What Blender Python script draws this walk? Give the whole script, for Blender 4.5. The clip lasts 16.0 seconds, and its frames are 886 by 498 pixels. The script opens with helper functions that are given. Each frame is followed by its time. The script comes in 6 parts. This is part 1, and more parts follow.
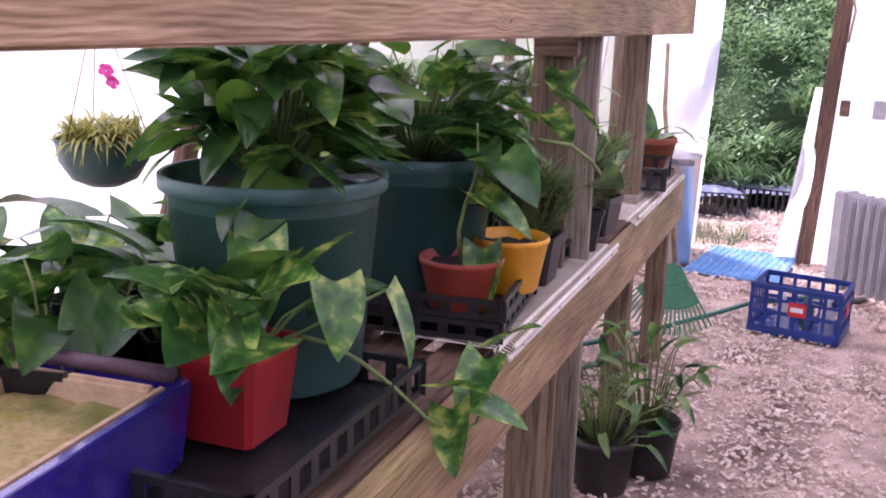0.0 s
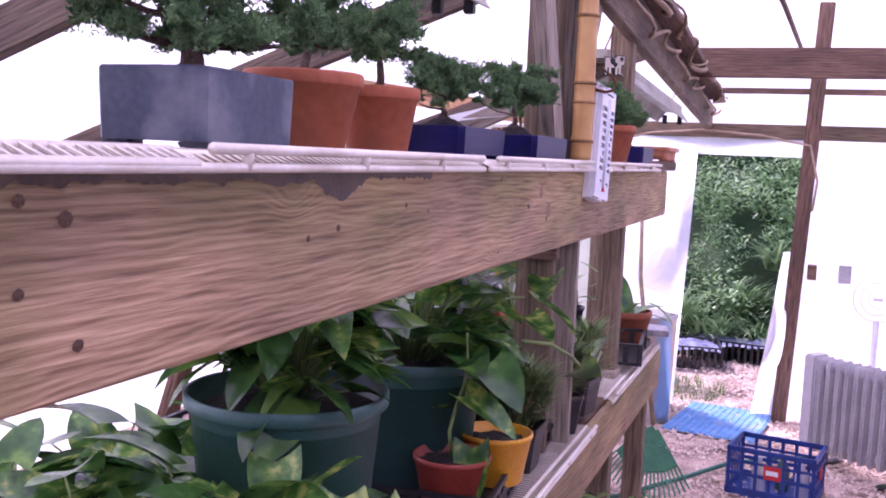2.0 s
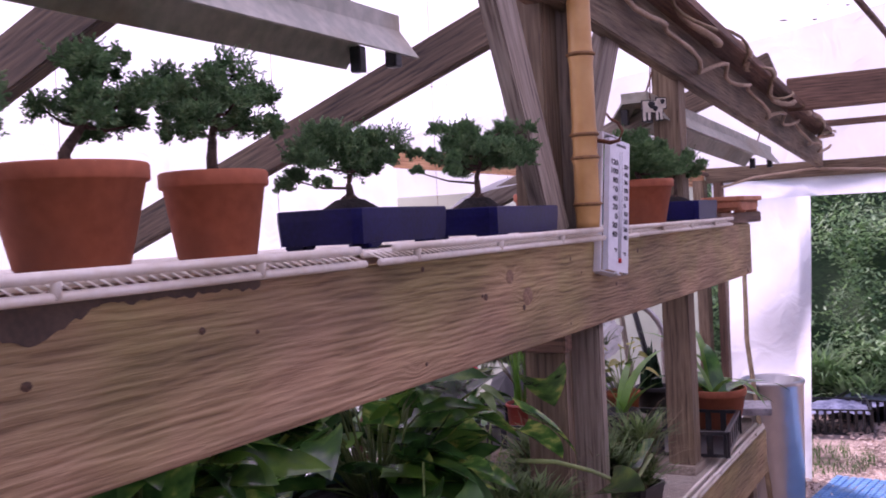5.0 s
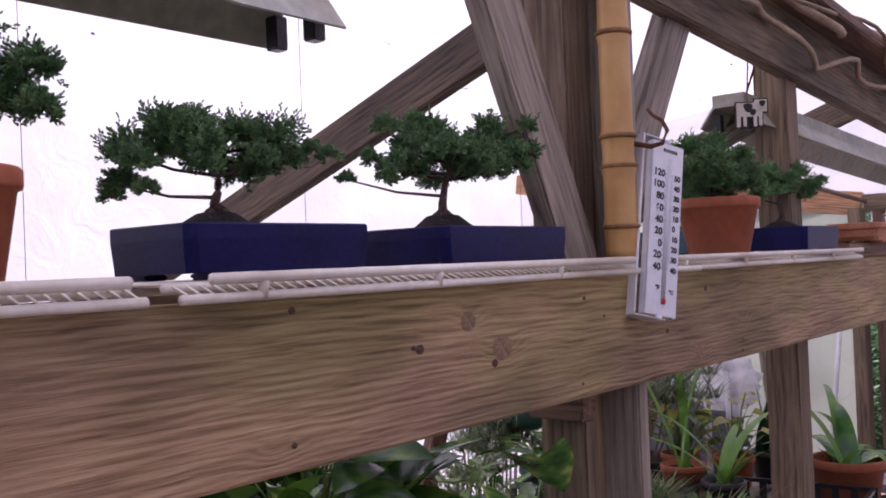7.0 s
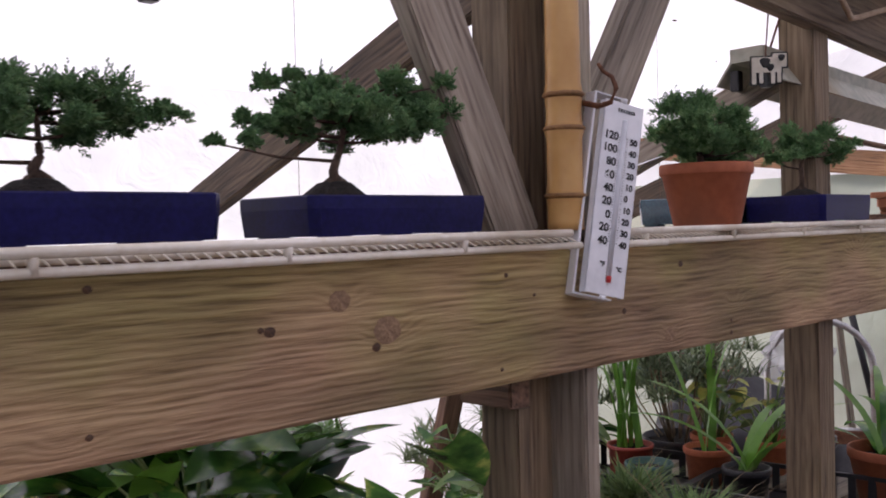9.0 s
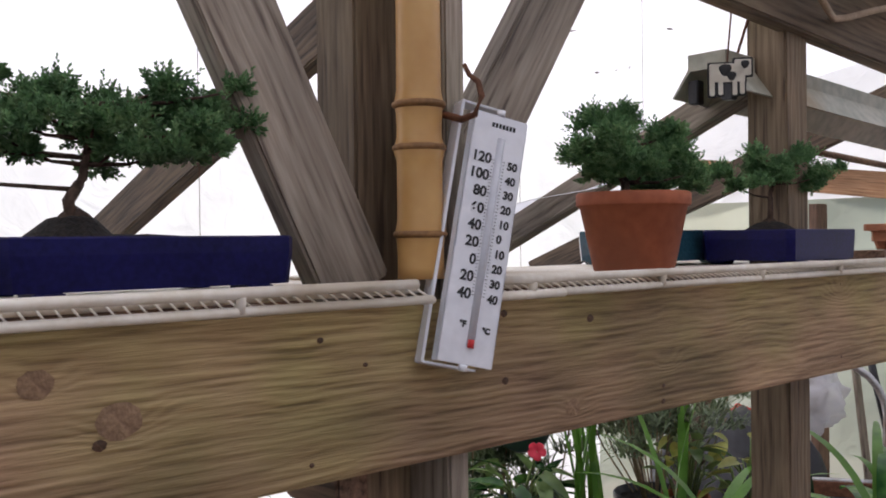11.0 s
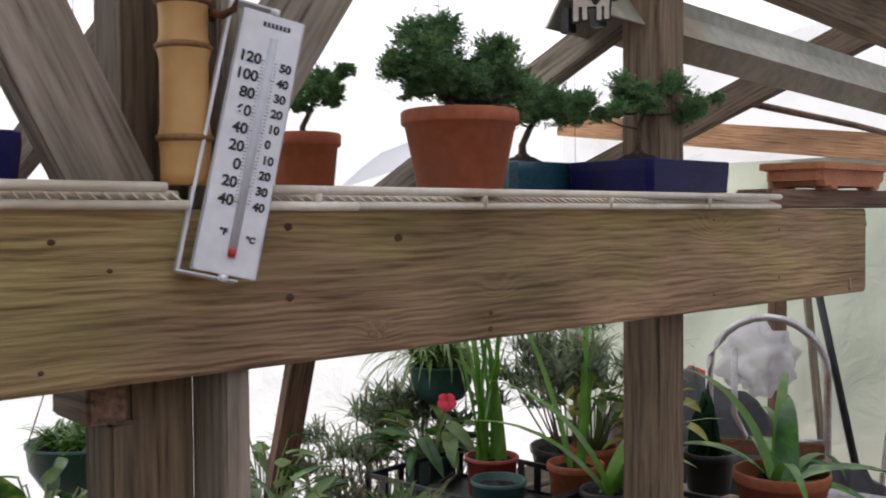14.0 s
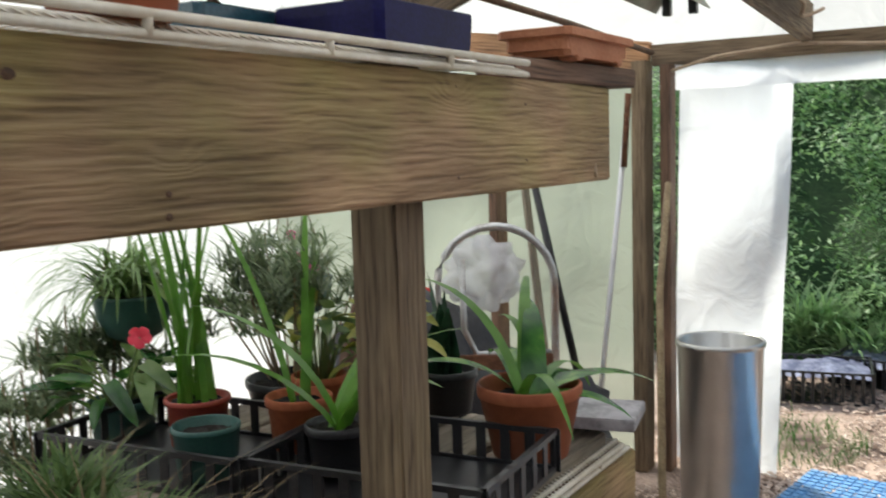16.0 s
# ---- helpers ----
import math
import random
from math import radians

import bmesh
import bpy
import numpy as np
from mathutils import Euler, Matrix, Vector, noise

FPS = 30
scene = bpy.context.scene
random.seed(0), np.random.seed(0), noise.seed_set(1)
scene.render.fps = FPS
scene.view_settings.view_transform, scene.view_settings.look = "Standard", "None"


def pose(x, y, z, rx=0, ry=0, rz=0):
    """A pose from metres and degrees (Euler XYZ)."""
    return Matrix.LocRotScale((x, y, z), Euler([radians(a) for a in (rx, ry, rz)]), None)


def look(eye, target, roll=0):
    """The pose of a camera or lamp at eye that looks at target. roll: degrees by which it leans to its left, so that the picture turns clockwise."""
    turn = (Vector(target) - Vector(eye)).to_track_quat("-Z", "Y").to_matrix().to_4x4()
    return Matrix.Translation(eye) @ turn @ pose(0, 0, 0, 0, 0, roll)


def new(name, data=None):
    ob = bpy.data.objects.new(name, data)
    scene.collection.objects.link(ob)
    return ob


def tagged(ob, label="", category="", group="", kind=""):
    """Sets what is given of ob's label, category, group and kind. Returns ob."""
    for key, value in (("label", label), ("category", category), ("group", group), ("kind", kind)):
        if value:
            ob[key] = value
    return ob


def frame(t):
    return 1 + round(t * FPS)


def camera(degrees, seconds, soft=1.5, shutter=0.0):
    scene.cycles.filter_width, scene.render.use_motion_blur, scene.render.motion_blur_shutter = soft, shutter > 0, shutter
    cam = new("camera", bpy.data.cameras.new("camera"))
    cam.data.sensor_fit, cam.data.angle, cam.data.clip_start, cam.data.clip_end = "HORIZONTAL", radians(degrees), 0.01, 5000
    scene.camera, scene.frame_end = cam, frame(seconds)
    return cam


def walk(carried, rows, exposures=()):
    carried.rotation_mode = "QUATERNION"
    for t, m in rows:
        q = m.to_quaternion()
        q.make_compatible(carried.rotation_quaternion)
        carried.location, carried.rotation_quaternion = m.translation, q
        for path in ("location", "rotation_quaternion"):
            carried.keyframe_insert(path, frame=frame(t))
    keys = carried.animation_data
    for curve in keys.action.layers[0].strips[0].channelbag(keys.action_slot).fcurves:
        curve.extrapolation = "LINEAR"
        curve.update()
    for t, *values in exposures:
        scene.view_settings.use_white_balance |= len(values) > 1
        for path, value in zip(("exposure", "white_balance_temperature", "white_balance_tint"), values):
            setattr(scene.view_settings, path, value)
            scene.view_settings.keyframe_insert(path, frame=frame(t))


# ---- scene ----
cam = camera(49.3, 16.0, soft=1.8, shutter=0.3)
PATH = [
    (0, (0.559, 1.068, 1.574), (-0.141, 2.883, 1.109), 1.8),
    (0.5, (0.538, 1.033, 1.635), (-0.13, 2.872, 1.223), 3.5),
    (1, (0.542, 0.962, 1.694), (-0.107, 2.825, 1.362), 3.8),
    (1.5, (0.554, 0.919, 1.747), (-0.098, 2.792, 1.485), 3.8),
    (2, (0.596, 0.883, 1.77), (-0.094, 2.75, 1.578), 2.4),
    (2.5, (0.641, 0.879, 1.788), (-0.116, 2.723, 1.635), 1.3),
    (3, (0.688, 0.913, 1.799), (-0.136, 2.73, 1.659), 0.0),
    (3.5, (0.735, 0.981, 1.796), (-0.13, 2.781, 1.68), -1.7),
    (4, (0.719, 1.143, 1.794), (-0.144, 2.945, 1.708), -3.1),
    (4.2, (0.724, 1.201, 1.798), (-0.136, 3.005, 1.726), -3.5),
    (6.3, (0.899, 1.913, 1.795), (-0.313, 3.504, 1.789), -1.9),
    (6.5, (0.886, 1.963, 1.786), (-0.343, 3.541, 1.794), -2.2),
    (7, (0.841, 2.076, 1.774), (-0.417, 3.631, 1.805), -2.3),
    (7.5, (0.869, 2.154, 1.763), (-0.446, 3.661, 1.811), -2.6),
    (8, (0.919, 2.228, 1.774), (-0.455, 3.681, 1.784), -1.7),
    (8.5, (0.965, 2.302, 1.777), (-0.448, 3.717, 1.74), -1.5),
    (9, (0.981, 2.394, 1.783), (-0.448, 3.793, 1.737), -1.5),
    (9.5, (0.876, 2.536, 1.796), (-0.523, 3.965, 1.784), -1.7),
    (9.7, (0.823, 2.593, 1.8), (-0.552, 4.046, 1.805), -1.8),
    (11.8, (1.002, 2.957, 1.823), (-0.562, 4.203, 1.772), -0.2),
    (12, (1.016, 2.986, 1.819), (-0.558, 4.218, 1.761), -0.2),
    (12.5, (1.031, 3.024, 1.796), (-0.534, 4.268, 1.736), 0.1),
    (13, (1.06, 3.043, 1.772), (-0.493, 4.302, 1.718), -0.3),
    (13.5, (1.066, 3.065, 1.753), (-0.466, 4.349, 1.692), -0.4),
    (14, (1.07, 3.102, 1.731), (-0.419, 4.436, 1.665), -0.5),
    (14.5, (1.047, 3.168, 1.712), (-0.363, 4.585, 1.635), -0.3),
    (15, (0.959, 3.253, 1.694), (-0.342, 4.769, 1.597), -0.3),
    (15.5, (0.876, 3.339, 1.666), (-0.329, 4.93, 1.533), -0.7),
    (16, (0.804, 3.415, 1.624), (-0.234, 5.112, 1.413), -1.7),
]
walk(cam, [(t, look(eye, target, roll)) for t, eye, target, roll in PATH],
     exposures=[(0.0, 1.0, 6250, 42), (1.5, 1.0, 5950, 56), (2.5, 0.55, 5850, 60), (4.2, 0.2, 6050, 58), (7.0, -0.05, 6250, 40), (9.5, -0.05, 6600, 22), (12.5, 0.0, 6600, 14), (15.0, 0.08, 6750, 9), (16.0, 0.2, 6850, 3)])

# ---- daylight: bright overcast sky through white plastic film ----
world = bpy.data.worlds.new("sky")
scene.world = world
world.use_nodes = True
wn = world.node_tree.nodes
sky = wn.new("ShaderNodeTexSky")
sky.sky_type, sky.sun_disc = "NISHITA", False
sky.sun_elevation, sky.sun_rotation = radians(45), radians(-50)
world.node_tree.links.new(sky.outputs[0], wn["Background"].inputs[0])
wn["Background"].inputs[1].default_value = 0.15
sun_data = bpy.data.lights.new("sun", "SUN")
sun_data.energy, sun_data.angle, sun_data.color = 5.0, radians(12), (1.0, 0.96, 0.9)
sun = new("sun", sun_data)
sun.matrix_world = look((0, 0, 10), (10 * math.cos(radians(45)) * math.sin(radians(50)), -10 * math.cos(radians(45)) * math.cos(radians(50)), 10 - 10 * math.sin(radians(45))))


# ---- materials ----
def mat_base(name, rough=0.6, metal=0.0):
    m = bpy.data.materials.new(name)
    m.use_nodes = True
    b = m.node_tree.nodes["Principled BSDF"]
    b.inputs["Roughness"].default_value = rough
    b.inputs["Metallic"].default_value = metal
    return m, m.node_tree.nodes, m.node_tree.links, b


def mottled(name, c1, c2, rough=0.6, fine=60.0, coarse=6.0, bump=0.15, metal=0.0, stain=None, per_object=0.0, coat=0.0, edge=(0.4, 0.62)):
    """Two colours mixed by coarse and fine noise, with fine relief and, where given, stains."""
    m, n, l, b = mat_base(name, rough, metal)
    tc = n.new("ShaderNodeTexCoord")
    n1, n2 = n.new("ShaderNodeTexNoise"), n.new("ShaderNodeTexNoise")
    n1.inputs["Scale"].default_value, n2.inputs["Scale"].default_value = coarse, fine
    n1.inputs["Detail"].default_value = 5
    for k in (n1, n2):
        l.new(tc.outputs["Object"], k.inputs["Vector"])
    avg = n.new("ShaderNodeMath")
    avg.operation = "MULTIPLY_ADD"
    l.new(n2.outputs[0], avg.inputs[0])
    avg.inputs[1].default_value = 0.4
    sc = n.new("ShaderNodeMath")
    sc.operation = "MULTIPLY"
    l.new(n1.outputs[0], sc.inputs[0])
    sc.inputs[1].default_value = 0.6
    l.new(sc.outputs[0], avg.inputs[2])
    ramp = n.new("ShaderNodeValToRGB")
    ramp.color_ramp.elements[0].position, ramp.color_ramp.elements[1].position = edge
    ramp.color_ramp.elements[0].color, ramp.color_ramp.elements[1].color = (*c1, 1), (*c2, 1)
    l.new(avg.outputs[0], ramp.inputs[0])
    col = ramp.outputs[0]
    if stain:
        n3 = n.new("ShaderNodeTexNoise")
        n3.inputs["Scale"].default_value, n3.inputs["Detail"].default_value = coarse * 0.6, 8
        l.new(tc.outputs["Object"], n3.inputs["Vector"])
        r3 = n.new("ShaderNodeValToRGB")
        r3.color_ramp.elements[0].position, r3.color_ramp.elements[1].position = 0.52, 0.7
        l.new(n3.outputs[0], r3.inputs[0])
        mx = n.new("ShaderNodeMixRGB")
        l.new(r3.outputs[0], mx.inputs[0])
        l.new(col, mx.inputs[1])
        mx.inputs[2].default_value = (*stain, 1)
        col = mx.outputs[0]
    if per_object:
        oi = n.new("ShaderNodeObjectInfo")
        mr = n.new("ShaderNodeMapRange")
        mr.inputs[3].default_value, mr.inputs[4].default_value = 1 - per_object, 1 + per_object
        l.new(oi.outputs["Random"], mr.inputs[0])
        hs = n.new("ShaderNodeHueSaturation")
        l.new(mr.outputs[0], hs.inputs["Value"])
        l.new(col, hs.inputs["Color"])
        col = hs.outputs[0]
    l.new(col, b.inputs["Base Color"])
    if bump:
        bp = n.new("ShaderNodeBump")
        bp.inputs["Strength"].default_value, bp.inputs["Distance"].default_value = bump, 0.01
        l.new(avg.outputs[0], bp.inputs["Height"])
        l.new(bp.outputs[0], b.inputs["Normal"])
    b.inputs["Coat Weight"].default_value = coat
    return m


def timber(name, c1, c2, c3, rough=0.75, algae=0.0, ring=62.0, strong=0.055, knots=(), relief=0.5):
    """Weathered softwood; the grain runs along the board's own X and swerves round knots (x, z, size). c3: dark streaks."""
    m, n, l, b = mat_base(name, rough)
    tc = n.new("ShaderNodeTexCoord")
    oi = n.new("ShaderNodeObjectInfo")
    add = n.new("ShaderNodeVectorMath")
    add.operation = "MULTIPLY_ADD"
    add.inputs[1].default_value = (7.3, 3.1, 5.7)
    cmb = n.new("ShaderNodeCombineXYZ")
    for k in range(3):
        l.new(oi.outputs["Random"], cmb.inputs[k])
    l.new(cmb.outputs[0], add.inputs[0])
    l.new(tc.outputs["Object"], add.inputs[2])
    warp = n.new("ShaderNodeTexNoise")
    warp.inputs["Scale"].default_value = 1.0
    wm = n.new("ShaderNodeMapping")
    wm.inputs["Scale"].default_value = (0.8, 5.0, 5.0)
    l.new(add.outputs[0], wm.inputs[0])
    l.new(wm.outputs[0], warp.inputs["Vector"])
    sx = n.new("ShaderNodeSeparateXYZ")
    l.new(add.outputs[0], sx.inputs[0])
    rings = n.new("ShaderNodeMath")
    rings.operation = "MULTIPLY_ADD"
    l.new(warp.outputs[0], rings.inputs[0])
    rings.inputs[1].default_value = 0.07
    l.new(sx.outputs[2], rings.inputs[2])
    rings2 = n.new("ShaderNodeMath")
    rings2.operation = "MULTIPLY_ADD"
    l.new(sx.outputs[1], rings2.inputs[0])
    rings2.inputs[1].default_value = 0.5
    l.new(rings.outputs[0], rings2.inputs[2])
    grain = rings2.outputs[0]
    wav = n.new("ShaderNodeTexNoise")
    wav.inputs["Scale"].default_value, wav.inputs["Detail"].default_value = 1.0, 3
    wvm = n.new("ShaderNodeMapping")
    wvm.inputs["Scale"].default_value = (5.0, 16.0, 16.0)
    l.new(add.outputs[0], wvm.inputs[0])
    l.new(wvm.outputs[0], wav.inputs["Vector"])
    wv = n.new("ShaderNodeMath")
    wv.operation = "MULTIPLY_ADD"
    l.new(wav.outputs[0], wv.inputs[0])
    wv.inputs[1].default_value = 0.04
    l.new(grain, wv.inputs[2])
    grain = wv.outputs[0]
    for kx, kz, size in knots:
        off = n.new("ShaderNodeVectorMath")
        off.operation = "SUBTRACT"
        l.new(tc.outputs["Object"], off.inputs[0])
        off.inputs[1].default_value = (kx, 0, kz)
        sq = n.new("ShaderNodeVectorMath")
        sq.operation = "MULTIPLY"
        l.new(off.outputs[0], sq.inputs[0])
        sq.inputs[1].default_value = (0.6 / size, 0, 1 / size)
        dt = n.new("ShaderNodeVectorMath")
        dt.operation = "DOT_PRODUCT"
        l.new(sq.outputs[0], dt.inputs[0])
        l.new(sq.outputs[0], dt.inputs[1])
        neg = n.new("ShaderNodeMath")
        neg.operation = "MULTIPLY"
        l.new(dt.outputs["Value"], neg.inputs[0])
        neg.inputs[1].default_value = -1
        ex = n.new("ShaderNodeMath")
        ex.operation = "EXPONENT"
        l.new(neg.outputs[0], ex.inputs[0])
        sw = n.new("ShaderNodeMath")
        sw.operation = "MULTIPLY_ADD"
        l.new(ex.outputs[0], sw.inputs[0])
        sw.inputs[1].default_value = size * 0.8
        l.new(grain, sw.inputs[2])
        grain = sw.outputs[0]
    sn = n.new("ShaderNodeMath")
    sn.operation = "MULTIPLY"
    l.new(grain, sn.inputs[0])
    sn.inputs[1].default_value = ring * 2 * math.pi
    si = n.new("ShaderNodeMath")
    si.operation = "SINE"
    l.new(sn.outputs[0], si.inputs[0])
    fm = n.new("ShaderNodeMapping")
    fm.inputs["Scale"].default_value = (7.0, 130.0, 130.0)
    l.new(add.outputs[0], fm.inputs[0])
    fine = n.new("ShaderNodeTexNoise")
    fine.inputs["Scale"].default_value, fine.inputs["Detail"].default_value = 1.0, 6
    l.new(fm.outputs[0], fine.inputs["Vector"])
    mixv = n.new("ShaderNodeMath")
    mixv.operation = "MULTIPLY_ADD"
    l.new(si.outputs[0], mixv.inputs[0])
    mixv.inputs[1].default_value = strong
    l.new(fine.outputs[0], mixv.inputs[2])
    ramp = n.new("ShaderNodeValToRGB")
    ramp.color_ramp.elements[0].position, ramp.color_ramp.elements[0].color = 0.29, (*c3, 1)
    ramp.color_ramp.elements[1].position, ramp.color_ramp.elements[1].color = 0.68, (*c2, 1)
    e = ramp.color_ramp.elements.new(0.42)
    e.color = (*c1, 1)
    l.new(mixv.outputs[0], ramp.inputs[0])
    blot = n.new("ShaderNodeTexNoise")
    blot.inputs["Scale"].default_value, blot.inputs["Detail"].default_value = 1.0, 7
    bm_ = n.new("ShaderNodeMapping")
    bm_.inputs["Scale"].default_value = (2.2, 7.0, 7.0)
    l.new(add.outputs[0], bm_.inputs[0])
    l.new(bm_.outputs[0], blot.inputs["Vector"])
    br = n.new("ShaderNodeMapRange")
    br.inputs[1].default_value, br.inputs[2].default_value = 0.35, 0.7
    br.inputs[3].default_value, br.inputs[4].default_value = 0.6, 1.25
    l.new(blot.outputs[0], br.inputs[0])
    mul = n.new("ShaderNodeHueSaturation")
    l.new(br.outputs[0], mul.inputs["Value"])
    l.new(ramp.outputs[0], mul.inputs["Color"])
    col = mul.outputs[0]
    if algae:
        an = n.new("ShaderNodeTexNoise")
        an.inputs["Scale"].default_value, an.inputs["Detail"].default_value = 3.2, 6
        l.new(add.outputs[0], an.inputs["Vector"])
        ar = n.new("ShaderNodeMapRange")
        ar.inputs[1].default_value, ar.inputs[2].default_value = 0.44, 0.7
        ar.inputs[4].default_value = algae
        up = n.new("ShaderNodeMath")
        up.operation = "MULTIPLY_ADD"
        sz_ = n.new("ShaderNodeSeparateXYZ")
        l.new(tc.outputs["Object"], sz_.inputs[0])
        l.new(sz_.outputs[2], up.inputs[0])
        up.inputs[1].default_value = 0.9
        l.new(an.outputs[0], up.inputs[2])
        along = n.new("ShaderNodeMath")
        along.operation = "MULTIPLY_ADD"
        l.new(sz_.outputs[0], along.inputs[0])
        along.inputs[1].default_value = 0.035
        l.new(up.outputs[0], along.inputs[2])
        end = n.new("ShaderNodeMath")
        end.operation = "SUBTRACT"
        l.new(along.outputs[0], end.inputs[0])
        end.inputs[1].default_value = 0.11
        l.new(end.outputs[0], ar.inputs[0])
        mx = n.new("ShaderNodeMixRGB")
        l.new(ar.outputs[0], mx.inputs[0])
        l.new(col, mx.inputs[1])
        tone = n.new("ShaderNodeHueSaturation")
        tone.inputs["Value"].default_value = 0.95
        dull = n.new("ShaderNodeMixRGB")
        dull.blend_type = "MULTIPLY"
        dull.inputs[0].default_value = 1.0
        l.new(col, dull.inputs[1])
        dull.inputs[2].default_value = (0.78, 1.0, 0.62, 1)
        l.new(dull.outputs[0], tone.inputs["Color"])
        l.new(tone.outputs[0], mx.inputs[2])
        col = mx.outputs[0]
    l.new(col, b.inputs["Base Color"])
    bp = n.new("ShaderNodeBump")
    bp.inputs["Strength"].default_value, bp.inputs["Distance"].default_value = relief, 0.005
    l.new(mixv.outputs[0], bp.inputs["Height"])
    l.new(bp.outputs[0], b.inputs["Normal"])
    return m


def leafy(name, c1, c2, c3=None, rough=0.35, scale=28.0, per_object=0.25):
    """Leaf: two greens, with cream or yellow flecks where c3 is given; lets some light through."""
    m, n, l, b = mat_base(name, rough)
    tc = n.new("ShaderNodeTexCoord")
    oi = n.new("ShaderNodeObjectInfo")
    sh = n.new("ShaderNodeVectorMath")
    sh.operation = "ADD"
    l.new(tc.outputs["Object"], sh.inputs[0])
    l.new(oi.outputs["Random"], sh.inputs[1])
    nz = n.new("ShaderNodeTexNoise")
    nz.inputs["Scale"].default_value, nz.inputs["Detail"].default_value = scale, 4
    l.new(sh.outputs[0], nz.inputs["Vector"])
    r = n.new("ShaderNodeValToRGB")
    r.color_ramp.elements[0].position, r.color_ramp.elements[1].position = 0.35, 0.6
    r.color_ramp.elements[0].color, r.color_ramp.elements[1].color = (*c1, 1), (*c2, 1)
    if c3:
        r.color_ramp.elements[1].position = 0.53
        e = r.color_ramp.elements.new(0.66)
        e.color = (*c3, 1)
    l.new(nz.outputs[0], r.inputs[0])
    mr = n.new("ShaderNodeMapRange")
    mr.inputs[3].default_value, mr.inputs[4].default_value = 1 - per_object, 1 + per_object
    l.new(oi.outputs["Random"], mr.inputs[0])
    hs = n.new("ShaderNodeHueSaturation")
    l.new(mr.outputs[0], hs.inputs["Value"])
    l.new(r.outputs[0], hs.inputs["Color"])
    l.new(hs.outputs[0], b.inputs["Base Color"])
    tr = n.new("ShaderNodeBsdfTranslucent")
    l.new(hs.outputs[0], tr.inputs[0])
    ad = n.new("ShaderNodeMixShader")
    ad.inputs[0].default_value = 0.3
    l.new(b.outputs[0], ad.inputs[1])
    l.new(tr.outputs[0], ad.inputs[2])
    l.new(ad.outputs[0], n["Material Output"].inputs[0])
    return m


def film_material(name, tint, clear=0.0, through_part=0.75):
    """White greenhouse film: scatters daylight through, with soft creases and dirt."""
    m, n, l, b = mat_base(name, 0.45)
    tc = n.new("ShaderNodeTexCoord")
    nz = n.new("ShaderNodeTexNoise")
    nz.inputs["Scale"].default_value, nz.inputs["Detail"].default_value = 2.5, 7
    l.new(tc.outputs["Object"], nz.inputs["Vector"])
    r = n.new("ShaderNodeValToRGB")
    r.color_ramp.elements[0].position, r.color_ramp.elements[1].position = 0.25, 0.6
    r.color_ramp.elements[0].color = (*[c * 0.86 for c in tint], 1)
    r.color_ramp.elements[1].color = (*tint, 1)
    l.new(nz.outputs[0], r.inputs[0])
    l.new(r.outputs[0], b.inputs["Base Color"])
    bp = n.new("ShaderNodeBump")
    bp.inputs["Strength"].default_value, bp.inputs["Distance"].default_value = 0.4, 0.03
    fold = n.new("ShaderNodeTexNoise")
    fold.inputs["Scale"].default_value, fold.inputs["Detail"].default_value, fold.inputs["Distortion"].default_value = 5.0, 3, 1.5
    l.new(tc.outputs["Object"], fold.inputs["Vector"])
    both = n.new("ShaderNodeMath")
    both.operation = "ADD"
    l.new(nz.outputs[0], both.inputs[0])
    l.new(fold.outputs[0], both.inputs[1])
    l.new(both.outputs[0], bp.inputs["Height"])
    l.new(bp.outputs[0], b.inputs["Normal"])
    tr = n.new("ShaderNodeBsdfTranslucent")
    l.new(bp.outputs[0], tr.inputs["Normal"])
    l.new(r.outputs[0], tr.inputs[0])
    ad = n.new("ShaderNodeMixShader")
    ad.inputs[0].default_value = through_part
    l.new(b.outputs[0], ad.inputs[1])
    l.new(tr.outputs[0], ad.inputs[2])
    out = ad.outputs[0]
    if clear:
        tp = n.new("ShaderNodeBsdfTransparent")
        mx = n.new("ShaderNodeMixShader")
        mx.inputs[0].default_value = clear
        l.new(out, mx.inputs[1])
        l.new(tp.outputs[0], mx.inputs[2])
        out = mx.outputs[0]
    l.new(out, n["Material Output"].inputs[0])
    return m


BEAM = timber("beam_timber", (0.35, 0.215, 0.118), (0.50, 0.33, 0.19), (0.215, 0.125, 0.065), algae=0.75, ring=95.0, strong=0.055, relief=0.9,
              knots=((3.77, 0.052, 0.018), (3.85, 0.003, 0.026), (4.535, -0.066, 0.020), (4.77, -0.02, 0.02), (2.55, 0.07, 0.03), (5.38, 0.07, 0.03), (3.4, -0.07, 0.02)))
POST = timber("post_timber", (0.165, 0.115, 0.07), (0.26, 0.19, 0.12), (0.085, 0.055, 0.034), algae=0.3, strong=0.06)
DARKWOOD = timber("dark_timber", (0.15, 0.085, 0.055), (0.24, 0.14, 0.09), (0.06, 0.035, 0.022), algae=0.1)
PALEWOOD = timber("pale_timber", (0.40, 0.21, 0.10), (0.54, 0.31, 0.17), (0.2, 0.11, 0.06))
GREYWOOD = timber("grey_timber", (0.27, 0.22, 0.17), (0.4, 0.34, 0.27), (0.12, 0.09, 0.07), algae=0.3)
RAFTERWOOD = timber("rafter_timber", (0.085, 0.058, 0.038), (0.15, 0.105, 0.065), (0.035, 0.024, 0.016), algae=0.3)
KNOT = mottled("knot", (0.05, 0.025, 0.012), (0.11, 0.055, 0.028), 0.7, 300, 60)
